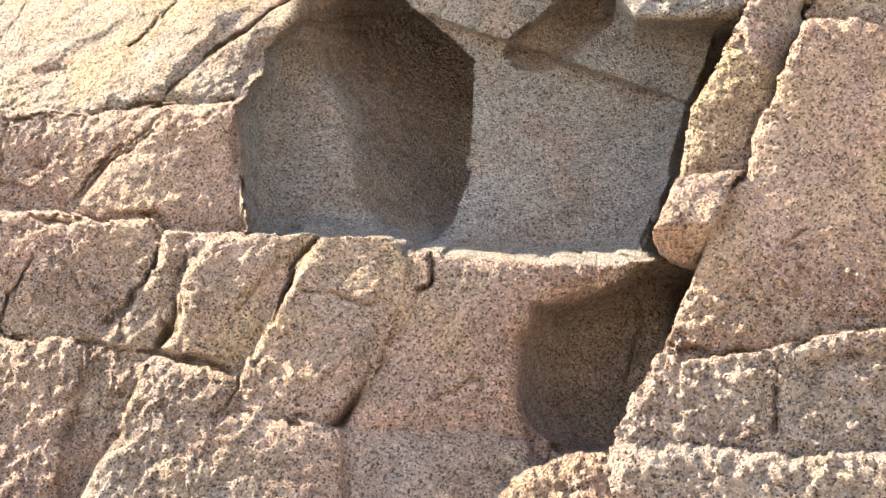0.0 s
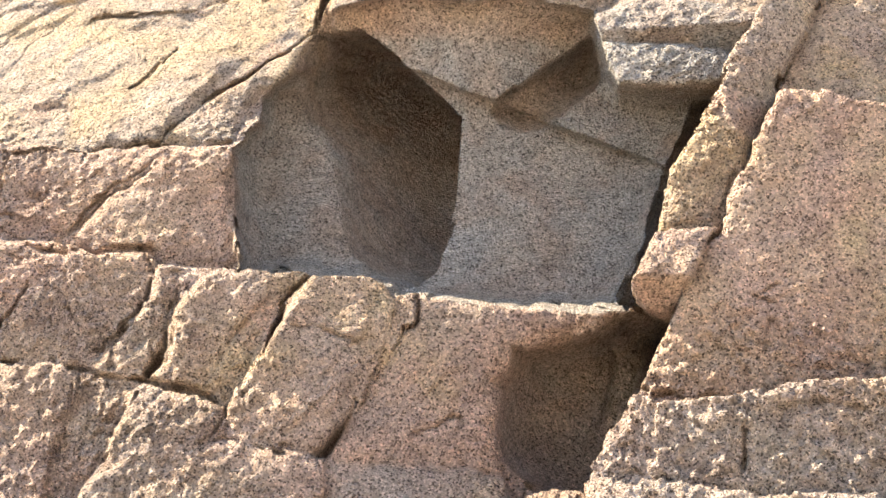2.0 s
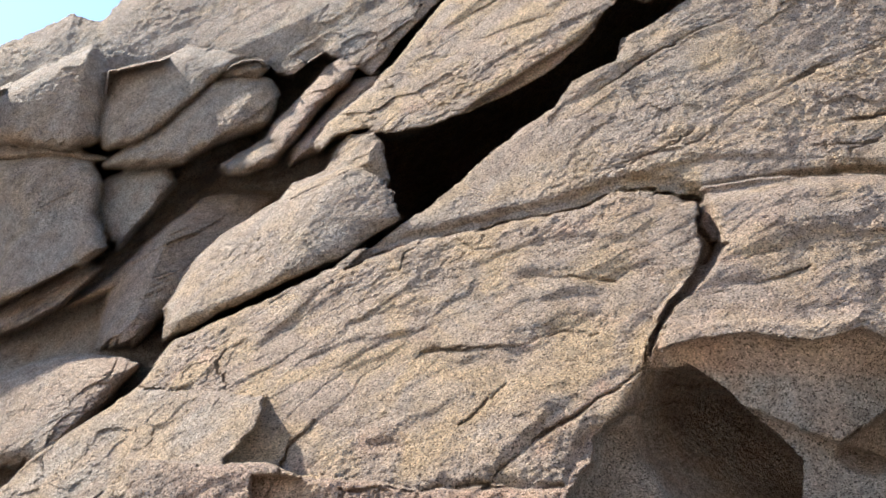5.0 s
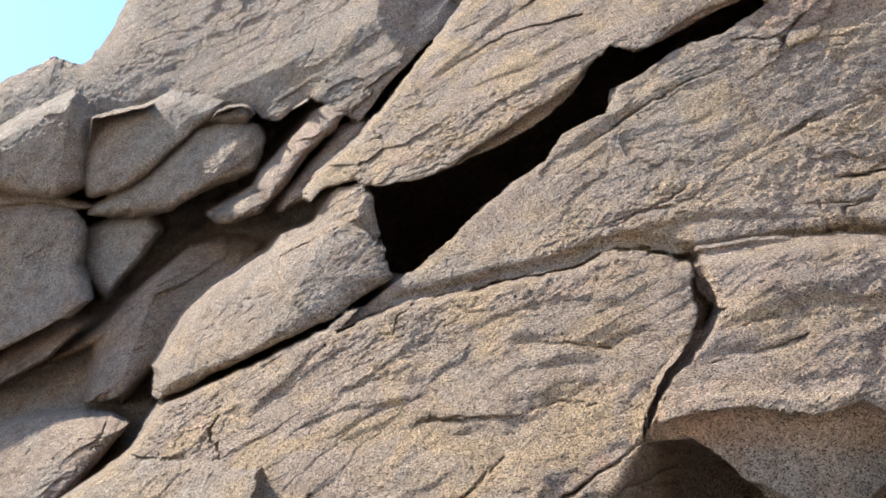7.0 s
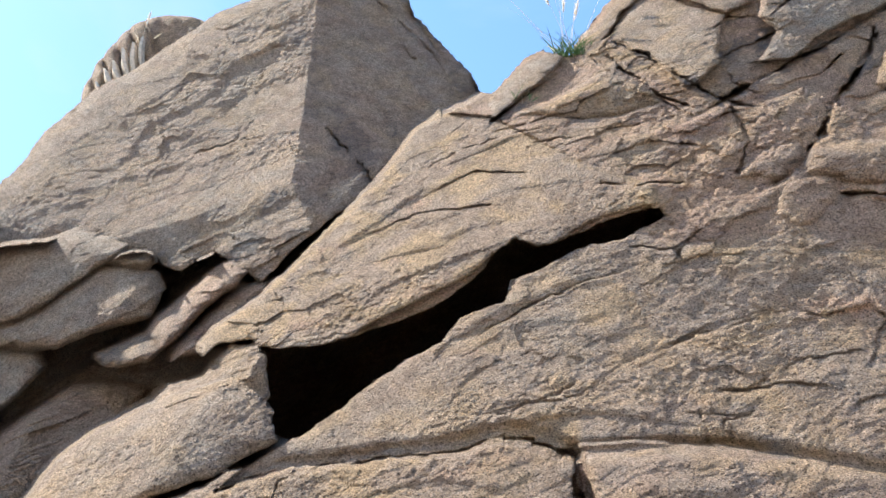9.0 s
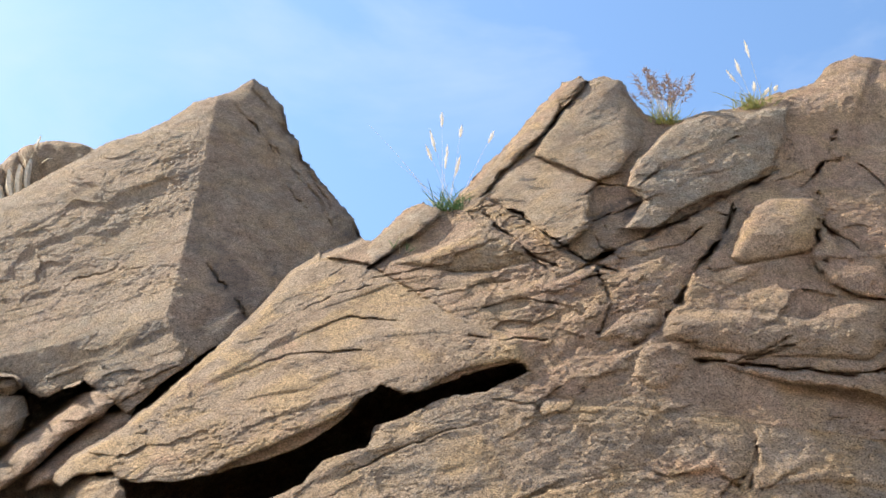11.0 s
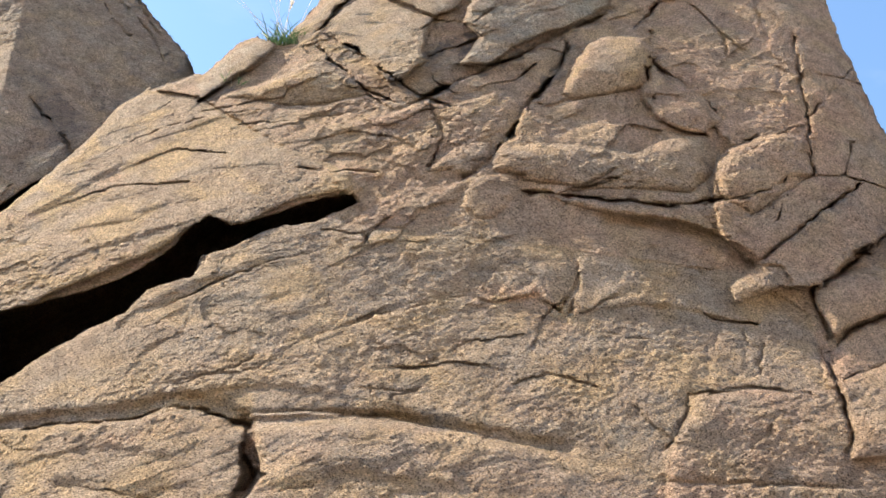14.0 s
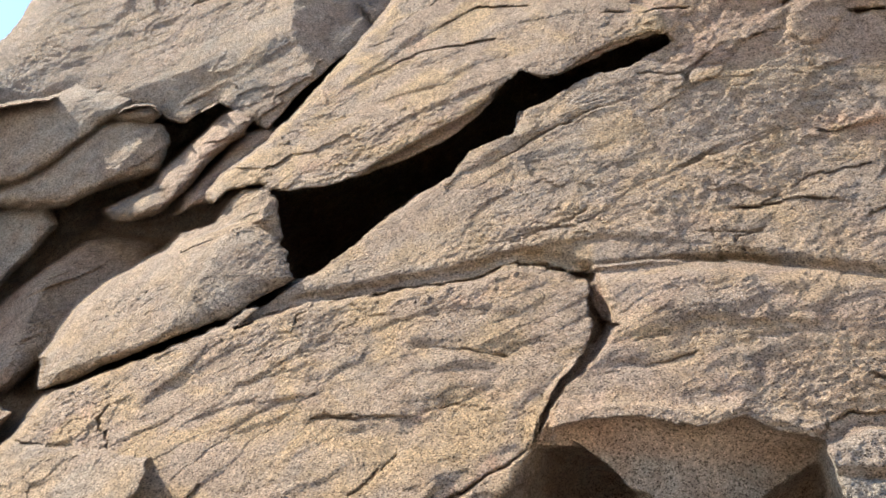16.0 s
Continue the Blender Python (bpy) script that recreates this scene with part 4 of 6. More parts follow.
crack([(-1.811, 2.479), (-1.622, 2.413), (-1.374, 2.345), (-1.301, 2.316)], 0.005, 0.04)
crack([(-1.672, 2.345), (-1.428, 2.292), (-1.194, 2.224)], 0.004, 0.03)
crack([(-1.59, 2.639), (-1.564, 2.457)], 0.005, 0.03)
crack([(-1.42, 2.634), (-1.357, 2.321)], 0.005, 0.03)
crack([(-1.279, 2.315), (-1.168, 2.423), (-0.975, 2.602)], 0.005, 0.03)
crack([(-1.83, 2.261), (-1.644, 2.26), (-1.404, 2.2)], 0.004, 0.025)
crack([(-1.916, 2.18), (-1.676, 2.15), (-1.493, 2.129)], 0.004, 0.025)
crack([(-1.354, 2.09), (-1.42, 1.952), (-1.416, 1.836)], 0.005, 0.03)
crack([(-0.913, 2.159), (-0.931, 2.01), (-1.021, 1.861)], 0.005, 0.03)
crack([(-1.741, 1.907), (-1.587, 1.889), (-1.389, 1.845)], 0.004, 0.025)
crack([(-0.811, 2.064), (-0.817, 1.884), (-0.842, 1.797)], 0.006, 0.04)
crack([(-1.391, 3.356), (-1.176, 3.348), (-0.969, 3.347)], 0.005, 0.03)
crack([(-0.869, 3.371), (-0.719, 3.397), (-0.593, 3.36)], 0.004, 0.025)
crack([(-0.955, 3.738), (-0.739, 3.714), (-0.528, 3.656)], 0.005, 0.03)
crack([(-1.143, 2.953), (-1.079, 3.02), (-0.97, 3.128)], 0.004, 0.025)
crack([(-0.082, 3.57), (0.11, 3.574), (0.255, 3.619)], 0.004, 0.03)
crack([(0.021, 3.692), (0.17, 3.737)], 0.004, 0.02)
crack([(-0.107, 3.523), (0.013, 3.538)], 0.004, 0.02)
crack([(0.479, 3.55), (0.669, 3.605), (0.847, 3.596)], 0.004, 0.02)
crack([(0.912, 3.472), (1.008, 3.413), (1.102, 3.354), (1.232, 3.308)], 0.004, 0.03)
crack([(0.666, 3.173), (0.741, 3.244), (0.912, 3.255), (1.075, 3.236), (1.196, 3.164)], 0.005, 0.04)
step([(-1.923, 3.945), (-2.047, 3.812), (-2.144, 3.658), (-2.264, 3.493)], 0.03, 0.18000000000000002)
step([(-1.333, 3.853), (-1.497, 3.792), (-1.676, 3.658), (-1.764, 3.594)], 0.0225, 0.162)
step([(-1.161, 3.742), (-1.272, 3.635), (-1.345, 3.569), (-1.505, 3.599)], 0.025, 0.162)
step([(-1.334, 3.503), (-1.525, 3.484), (-1.673, 3.387), (-1.793, 3.304)], 0.03, 0.18000000000000002)
step([(-0.967, 3.334), (-1.174, 3.334), (-1.424, 3.389)], 0.025, 0.18000000000000002)
step([(-0.573, 3.474), (-0.75, 3.487), (-0.849, 3.435), (-1.016, 3.423)], 0.025, 0.14400000000000002)
step([(-0.688, 3.759), (-0.903, 3.765), (-1.103, 3.835)], 0.015, 0.108)
step([(-0.25, 3.712), (-0.401, 3.722), (-0.53, 3.71), (-0.743, 3.788)], 0.015, 0.09000000000000001)
step([(-0.719, 3.026), (-0.826, 2.899), (-0.912, 2.79), (-0.979, 2.666), (-1.165, 2.651)], 0.035, 0.18000000000000002)
step([(-1.165, 2.651), (-1.272, 2.724), (-1.402, 2.882), (-1.584, 2.905), (-1.612, 2.813)], 0.03, 0.162)
step([(0.888, 3.704), (0.735, 3.741), (0.508, 3.779), (0.371, 3.838), (0.225, 3.827), (0.024, 3.738), (-0.102, 3.672)], 0.025, 0.12600000000000003)
step([(0.813, 3.798), (0.634, 3.842), (0.468, 3.846), (0.304, 3.893), (0.031, 3.87)], 0.015, 0.09000000000000001)
step([(-0.895, 2.179), (-1.081, 2.182), (-1.182, 2.166)], 0.025, 0.162)
step([(-0.431, 3.883), (-0.687, 3.968), (-0.847, 3.984), (-1.142, 3.896), (-1.211, 3.887)], 0.0225, 0.11900000000000001)
step([(-0.534, 3.665), (-0.811, 3.726), (-1.05, 3.777)], 0.0175, 0.102)
step([(-0.511, 3.558), (-0.731, 3.605), (-0.933, 3.596), (-1.079, 3.497)], 0.02, 0.11900000000000001)
step([(-0.583, 3.433), (-0.775, 3.427), (-0.917, 3.341), (-0.99, 3.335)], 0.02, 0.102)
step([(-0.959, 3.259), (-1.083, 3.273), (-1.234, 3.275)], 0.015, 0.085)
step([(-1.602, 4.079), (-1.839, 4.028), (-2.024, 3.991), (-2.246, 3.846), (-2.406, 3.727)], 0.025, 0.136)
step([(-1.755, 3.905), (-1.969, 3.763), (-2.125, 3.647), (-2.234, 3.595)], 0.02, 0.11900000000000001)
step([(-1.452, 3.68), (-1.697, 3.617), (-1.81, 3.6)], 0.0225, 0.136)
step([(-1.448, 3.484), (-1.779, 3.464), (-1.963, 3.393)], 0.025, 0.136)
step([(-2.44, 3.455), (-2.521, 3.334), (-2.67, 3.305), (-2.951, 3.354)], 0.025, 0.11900000000000001)
step([(0.581, 3.708), (0.449, 3.795), (0.317, 3.804), (0.174, 3.749), (-0.012, 3.715)], 0.025, 0.102)
step([(0.607, 3.841), (0.42, 3.888), (0.238, 3.883), (0.073, 3.86)], 0.015, 0.085)
step([(0.242, 3.594), (0.042, 3.586), (-0.14, 3.573)], 0.0125, 0.068)
step([(0.295, 4.276), (0.13, 4.335), (-0.096, 4.362), (-0.333, 4.336), (-0.55, 4.245)], 0.035, 0.204)
step([(0.034, 5.323), (-0.173, 5.299), (-0.294, 5.239), (-0.446, 5.197), (-0.63, 5.076), (-0.798, 4.949)], 0.03, 0.136)
crack([(0.821, 4.985), (0.505, 4.889), (0.198, 4.73), (-0.075, 4.641), (-0.244, 4.517), (-0.521, 4.389)], 0.005, 0.035)
crack([(0.73, 4.478), (0.542, 4.473)], 0.005, 0.04)
crack([(0.442, 5.435), (0.4, 5.551), (0.542, 5.67)], 0.005, 0.03)
crack([(0.4, 5.551), (0.173, 5.592)], 0.005, 0.03)
crack([(0.704, 4.333), (0.495, 4.323), (0.306, 4.356)], 0.004, 0.025)
crack([(0.547, 4.208), (0.465, 4.093)], 0.005, 0.03)
crack([(0.41, 4.235), (0.454, 4.094)], 0.004, 0.02)
crack([(-1.575, 3.909), (-1.578, 4.019), (-1.478, 4.056)], 0.005, 0.04)
crack([(-2.398, 4.653), (-2.198, 4.737), (-2.062, 4.78)], 0.005, 0.03)
crack([(-2.334, 3.25), (-2.474, 3.459), (-2.449, 3.523)], 0.006, 0.05)
crack([(-3.17, 3.434), (-2.892, 3.36), (-2.53, 3.278)], 0.006, 0.05)
crack([(0.196, 5.41), (-0.078, 5.34), (-0.285, 5.258), (-0.511, 5.104), (-0.645, 4.999)], 0.006, 0.05)
crack([(0.532, 4.93), (0.302, 4.799), (0.079, 4.688), (-0.157, 4.484), (-0.506, 4.437)], 0.005, 0.035)
crack([(1.003, 4.484), (0.8, 4.52), (0.689, 4.474), (0.525, 4.483)], 0.007, 0.06)
crack([(0.753, 5.448), (0.582, 5.454)], 0.004, 0.03)
crack([(1.057, 4.964), (0.826, 5.011), (0.59, 4.938)], 0.004, 0.03)
crack([(0.998, 5.407), (0.893, 5.467)], 0.004, 0.03)
crack([(0.448, 4.132), (0.416, 4.361)], 0.005, 0.03)
crack([(0.448, 4.132), (0.522, 4.284), (0.629, 4.321)], 0.005, 0.03)
crack([(0.448, 4.132), (0.337, 4.249)], 0.004, 0.02)
crack([(2.749, 5.078), (2.75, 4.912), (2.728, 4.739), (2.664, 4.625), (2.688, 4.436), (2.679, 4.282), (2.657, 4.112), (2.584, 3.972)], 0.008, 0.09)
crack([(3.472, 5.115), (3.208, 4.97), (2.99, 4.857), (2.83, 4.743), (2.691, 4.619)], 0.008, 0.09)
crack([(3.009, 4.566), (2.84, 4.5), (2.716, 4.431)], 0.006, 0.06)
crack([(3.17, 4.315), (2.978, 4.323)], 0.005, 0.04)
crack([(3.54, 5.692), (3.327, 5.536), (3.078, 5.345), (2.907, 5.185), (2.752, 5.069)], 0.01, 0.16)
crack([(1.545, 5.226), (1.5, 4.997), (1.454, 4.87)], 0.006, 0.05)
crack([(1.709, 5.007), (1.512, 4.87)], 0.006, 0.05)
crack([(1.086, 4.955), (1.266, 5.006), (1.411, 4.869)], 0.005, 0.04)
crack([(2.389, 4.806), (2.204, 4.828), (2.129, 4.888)], 0.006, 0.06)
crack([(2.204, 4.767), (2.114, 4.566), (2.057, 4.412)], 0.005, 0.04)
crack([(2.399, 4.654), (2.306, 4.439)], 0.005, 0.04)
crack([(2.041, 4.322), (1.938, 4.29), (1.842, 4.109), (1.746, 3.97)], 0.006, 0.06)
crack([(2.041, 4.322), (2.258, 4.362), (2.543, 4.337)], 0.006, 0.05)
crack([(1.655, 4.225), (1.775, 4.045)], 0.005, 0.04)
crack([(2.322, 4.771), (2.312, 4.651)], 0.005, 0.03)
crack([(0.634, 4.474), (0.862, 4.631), (1.178, 4.711)], 0.005, 0.03)
crack([(1.113, 4.358), (1.285, 4.435), (1.491, 4.362)], 0.005, 0.03)
crack([(1.604, 4.714), (1.796, 4.677), (1.956, 4.761)], 0.004, 0.025)
crack([(1.225, 4.63), (1.305, 4.836), (1.507, 5.049)], 0.005, 0.03)
crack([(2.275, 4.13), (2.152, 3.982)], 0.005, 0.03)
crack([(2.121, 6.761), (2.132, 6.535), (2.275, 6.377), (2.413, 6.336)], 0.008, 0.08)
crack([(2.201, 7.018), (2.31, 6.854), (2.498, 6.638), (2.554, 6.492)], 0.007, 0.07)
crack([(2.733, 6.33), (2.56, 6.227), (2.466, 6.086), (2.398, 5.864)], 0.008, 0.08)
crack([(3.068, 6.438), (2.82, 6.332), (2.621, 6.179)], 0.006, 0.05)
crack([(3.137, 7.234), (3.09, 6.809), (3.079, 6.54), (3.053, 6.337), (2.991, 5.99)], 0.008, 0.07)
crack([(3.515, 7.026), (3.294, 6.751), (3.068, 6.489)], 0.006, 0.06)
crack([(3.304, 6.294), (3.19, 5.997)], 0.006, 0.05)
crack([(2.975, 5.989), (3.19, 5.997), (3.375, 5.908), (3.516, 5.82)], 0.006, 0.05)
crack([(2.389, 7.804), (2.282, 7.571), (2.128, 7.336)], 0.007, 0.07)
crack([(2.996, 7.782), (2.92, 7.562), (2.924, 7.288)], 0.005, 0.04)
crack([(3.253, 5.913), (2.938, 5.657), (2.685, 5.419), (2.507, 5.27)], 0.008, 0.09)
crack([(2.439, 5.769), (2.762, 5.887), (2.985, 5.989)], 0.006, 0.06)
crack([(2.699, 5.611), (2.775, 5.801), (2.854, 5.997)], 0.006, 0.05)
crack([(1.899, 5.643), (1.987, 5.596), (2.116, 5.606)], 0.006, 0.05)
crack([(2.658, 7.292), (2.809, 7.072), (3, 6.913)], 0.006, 0.05)
crack([(2.507, 7.573), (2.658, 7.292), (2.692, 7.019)], 0.005, 0.04)
crack([(2.217, 7.304), (2.209, 7.029), (2.126, 6.814)], 0.007, 0.07)
crack([(1.862, 6.061), (1.641, 5.887), (1.507, 5.84)], 0.006, 0.05)
step([(2.509, 5.275), (2.347, 5.484), (2.115, 5.597), (1.804, 5.643), (1.501, 5.791), (1.329, 5.844)], 0.09, 0.14)
step([(2.624, 5.072), (2.435, 5.034), (2.292, 4.955)], 0.05, 0.08)
step([(1.409, 4.857), (1.295, 5.006), (1.084, 4.942)], 0.05, 0.08)
step([(2.374, 4.805), (2.127, 4.88), (1.846, 4.945), (1.542, 4.879)], 0.05, 0.08)
hollow([(2.486, 5.258), (2.341, 5.452), (2.107, 5.55), (1.798, 5.605)], -0.07, 0.06)
crack([(0.78, 8.673), (0.616, 8.445), (0.517, 8.205), (0.341, 7.954), (0.223, 7.845), (0.073, 7.573), (-0.152, 7.377)], 0.012, 0.16)
crack([(0.107, 7.522), (0.309, 7.343), (0.459, 7.147), (0.604, 6.949), (0.777, 6.761), (0.913, 6.692)], 0.01, 0.12)
crack([(0.04, 7.424), (0.238, 7.125), (0.394, 6.889), (0.6, 6.736)], 0.009, 0.1)
crack([(0.784, 7.183), (1.051, 7.293), (1.221, 7.412)], 0.01, 0.12)
crack([(0.762, 7.498), (0.84, 7.561), (0.988, 7.516), (1.113, 7.45)], 0.009, 0.1)
crack([(1.98, 7.529), (1.817, 7.411), (1.629, 7.318), (1.326, 7.104), (1.179, 7.03), (1.033, 6.956), (0.814, 6.813), (0.598, 6.669)], 0.016, 0.26)
crack([(1.693, 7.245), (1.634, 7.02), (1.516, 6.813), (1.397, 6.652), (1.262, 6.358), (1.115, 6.112), (0.969, 5.991)], 0.014, 0.22)
crack([(1.793, 7.914), (1.523, 7.8), (1.254, 7.664), (1.097, 7.505)], 0.006, 0.05)
crack([(2.413, 7.89), (2.304, 7.61), (2.17, 7.402), (2.051, 7.302)], 0.007, 0.07)
crack([(2.198, 7.067), (2.288, 6.826), (2.426, 6.666)], 0.007, 0.08)
crack([(2.198, 7.067), (2.138, 6.831), (2.196, 6.676)], 0.007, 0.08)
crack([(1.312, 5.859), (1.519, 5.825), (1.819, 5.773), (2.112, 5.722), (2.426, 5.782)], 0.012, 0.14)
crack([(1.856, 5.991), (1.616, 5.851)], 0.006, 0.06)
crack([(-0.272, 6.789), (-0.57, 6.761), (-0.866, 6.688), (-1.08, 6.569)], 0.006, 0.05)
crack([(-0.128, 6.886), (-0.427, 6.858), (-0.65, 6.808)], 0.006, 0.05)
crack([(0.244, 6.665), (-0.044, 6.644), (-0.41, 6.635)], 0.005, 0.04)
crack([(0.456, 6.095), (0.18, 6.121), (0.008, 6.169)], 0.006, 0.06)
crack([(0.387, 6.861), (0.632, 6.622), (0.808, 6.659)], 0.006, 0.06)
crack([(0.81, 6.703), (0.869, 6.386), (0.782, 6.123)], 0.006, 0.05)
crack([(0.791, 7.167), (0.819, 6.935), (1.021, 6.748), (1.304, 6.831)], 0.006, 0.05)
crack([(-0.679, 6.906), (-0.521, 7.075), (-0.368, 7.207), (-0.189, 7.341)], 0.008, 0.1)
crack([(0.557, 6.413), (0.316, 6.491), (0.106, 6.431)], 0.006, 0.05)
crack([(-0.461, 6.361), (-0.764, 6.456), (-1.044, 6.325)], 0.005, 0.04)
crack([(-0.653, 6.111), (-1.09, 6.136), (-1.432, 5.987)], 0.005, 0.04)
crack([(1.461, 7.035), (1.309, 6.885), (1.062, 6.853)], 0.006, 0.06)
crack([(1.564, 7.191), (1.68, 7.125)], 0.006, 0.06)
crack([(1.559, 5.269), (1.503, 5.06), (1.404, 4.891)], 0.006, 0.05)
crack([(1.233, 5.27), (1.303, 5.142), (1.25, 4.977)], 0.005, 0.04)
crack([(0.341, 5.404), (0.434, 5.423), (0.56, 5.487)], 0.005, 0.03)
crack([(0.494, 5.374), (0.739, 5.389)], 0.004, 0.03)
crack([(0.404, 5.447), (0.471, 5.608)], 0.005, 0.04)
crack([(-1.994, 8.895), (-1.608, 8.384), (-1.163, 7.757), (-0.907, 7.217)], 0.007, 0.05)
crack([(-1.851, 9.016), (-1.435, 8.435), (-1.009, 7.543), (-0.893, 7.338)], 0.008, 0.05)
crack([(-1.91, 7.173), (-1.677, 6.847), (-1.441, 6.492)], 0.008, 0.08)
crack([(-2.352, 8.03), (-2.508, 7.932)], 0.006, 0.05)
crack([(-2.202, 7.15), (-2.567, 7.086), (-2.834, 6.98)], 0.005, 0.04)
crack([(-1.608, 8.384), (-1.448, 7.935), (-1.121, 7.449)], 0.006, 0.05)
step([(-2.31, 8.044), (-2.667, 7.851), (-2.876, 7.463), (-3.21, 7.272), (-3.418, 6.84)], 0.03, 0.16799999999999998)
step([(-2.552, 7.55), (-2.822, 7.422)], 0.024, 0.13999999999999999)
step([(-2.756, 7.856), (-3.092, 7.627), (-3.368, 7.378)], 0.024, 0.13999999999999999)
step([(-2.835, 7.144), (-3.014, 7.025), (-3.092, 6.861)], 0.018, 0.11199999999999999)
step([(-0.195, 6.749), (-0.492, 6.732), (-0.783, 6.63), (-1.07, 6.498)], 0.03, 0.11199999999999999)
step([(0.764, 6.447), (0.456, 6.531), (0.176, 6.451), (-0.248, 6.39)], 0.024, 0.098)
step([(0.179, 6.131), (-0.238, 6.226), (-0.592, 6.212)], 0.024, 0.11199999999999999)
step([(-1.053, 6.382), (-1.378, 6.09), (-1.662, 5.853)], 0.03, 0.11199999999999999)
step([(-0.592, 6.212), (-0.93, 6.035), (-1.207, 5.96)], 0.024, 0.08399999999999999)
step([(-0.546, 5.734), (-0.744, 5.675), (-1.134, 5.535), (-1.374, 5.359)], 0.036, 0.13999999999999999)
step([(-0.707, 5.957), (-0.964, 5.774), (-1.377, 5.714)], 0.024, 0.08399999999999999)
# mineral streaks on the crest joints, the boulder and the right-hand joints
stain_or_shade([(1.816, 7.4), (1.628, 7.307), (1.325, 7.093), (1.179, 7.024), (1.032, 6.945), (0.814, 6.813)], 0.06, 0.65)
stain_or_shade([(1.689, 7.207), (1.614, 6.995), (1.516, 6.813), (1.397, 6.652), (1.283, 6.408), (1.125, 6.122)], 0.06, 0.65)
stain_or_shade([(0.791, 7.167), (1.051, 7.282), (1.221, 7.412)], 0.06, 0.7)
stain_or_shade([(0.114, 7.515), (0.309, 7.331), (0.459, 7.147), (0.604, 6.949), (0.811, 6.741)], 0.05, 0.7)
stain_or_shade([(0.616, 8.445), (0.517, 8.205), (0.341, 7.954), (0.223, 7.845)], 0.05, 0.6)
stain_or_shade([(-0.659, 6.902), (-0.52, 7.063), (-0.367, 7.195)], 0.07, 0.6)
stain_or_shade([(-2.177, 8.158), (-2.037, 7.792), (-1.872, 7.298), (-1.692, 6.92), (-1.497, 6.541)], 0.16, 0.5)
stain_or_shade([(-2.077, 8.221), (-1.917, 7.969)], 0.1, 0.45)
stain_or_shade([(-1.01, 7.556), (-0.912, 7.261)], 0.08, 0.6)
stain_or_shade([(-1.412, 7.184), (-1.329, 6.931)], 0.06, 0.5)
stain_or_shade([(3.253, 5.913), (2.938, 5.657), (2.685, 5.419)], 0.05, 0.5)
stain_or_shade([(3.403, 5.571), (3.066, 5.308), (2.9, 5.17)], 0.1, 0.5)
# darker along the lower edge of the upper slab
stain_or_shade([(-0.27, 4.262), (-0.002, 4.199), (0.26, 4.176), (0.519, 4.155), (0.776, 4.119)], 0.08, 0.35)
stain_or_shade([(0.67, 4.15), (0.461, 4.124), (0.266, 4.096)], 0.1, 0.5)
# darker down the boulder's lower face
stain_or_shade([(-2.163, 6.514), (-2.289, 6.185), (-2.344, 5.992)], 0.12, 0.6)
# shade of the deep gully gap and under the boulder, painted as dark bands
stain_or_shade([(-4.151, 3.98), (-3.898, 4.322), (-3.593, 4.617), (-3.271, 4.914), (-2.935, 5.21), (-2.688, 5.387)], 0.14, 0.6)
stain_or_shade([(-2.948, 6.022), (-2.587, 5.94), (-2.427, 5.993)], 0.08, 0.5)
hollow([(-1.787, 4.086), (-1.609, 4.134), (-1.485, 4.128), (-1.309, 4.156), (-1.106, 4.174), (-0.741, 4.211), (-0.495, 4.296), (-0.286, 4.234), (-0.139, 4.141), (-0.02, 4.131), (0.274, 4.145), (0.507, 4.126), (0.656, 4.088)], -0.06, 0.045)
crack([(-1.892, 3.967), (-1.749, 4.043), (-1.602, 4.079), (-1.423, 4.09), (-1.102, 4.125), (-0.739, 4.151), (-0.483, 4.231), (-0.288, 4.176), (-0.142, 4.084)], 0.01, 0.1)
hollow([(-0.151, 4.118), (0.136, 4.145), (0.519, 4.152), (0.773, 4.073), (1.023, 4.012), (1.272, 3.967)], -0.06, 0.045)
rust([(0.589, 3.752), (0.451, 3.804), (0.318, 3.81), (0.176, 3.761), (-0.012, 3.721)], 0.035)
rust([(-0.503, 4.103), (-0.635, 4.057), (-0.767, 4.011)], 0.04)
rust([(-0.536, 3.427), (-0.726, 3.421), (-0.892, 3.338)], 0.03)
rust([(-0.871, 2.994), (-0.81, 3.147)], 0.03)
rust([(-1.845, 5.232), (-1.558, 5.237), (-1.219, 5.317), (-0.89, 5.492)], 0.05)
rust([(-1.241, 5.711), (-1, 5.822)], 0.05)
rust([(-2.671, 3.385), (-2.542, 3.468)], 0.04)
rust([(-0.812, 2.756), (-0.713, 2.943), (-0.557, 3.071)], 0.03)
rust([(-1.165, 2.941), (-1.294, 2.839), (-1.558, 2.901)], 0.05)
rust([(-2.547, 3.491), (-2.603, 3.391)], 0.05)
rust([(-1.736, 4.093), (-1.636, 4.061)], 0.03)
rust([(-2.261, 3.941), (-2.172, 3.973)], 0.03)
rust([(-0.925, 2.245), (-0.806, 2.28)], 0.06)
rust([(-1.809, 2.784), (-1.735, 2.709)], 0.05)
rust([(-0.4, 1.993), (-0.431, 1.813)], 0.05)
rust([(-0.291, 1.989), (-0.168, 1.928)], 0.06)
rust([(0.483, 6.093), (0.248, 6.145), (-0.027, 6.183)], 0.04)
rust([(-0.284, 6.97), (-0.026, 7.111)], 0.06)
rust([(1.825, 7.177), (1.759, 6.913)], 0.08)
rust([(0.157, 7.375), (0.46, 7.099)], 0.05)
rust([(1.059, 5.585), (1.181, 5.866)], 0.08)
rust([(1.114, 5.017), (1.378, 4.898)], 0.1)
rust([(0.219, 8.041), (0.454, 8.38), (0.615, 8.664)], 0.07)
rust([(-1.7, 5.858), (-1.367, 6.034), (-1.103, 6.221)], 0.06)
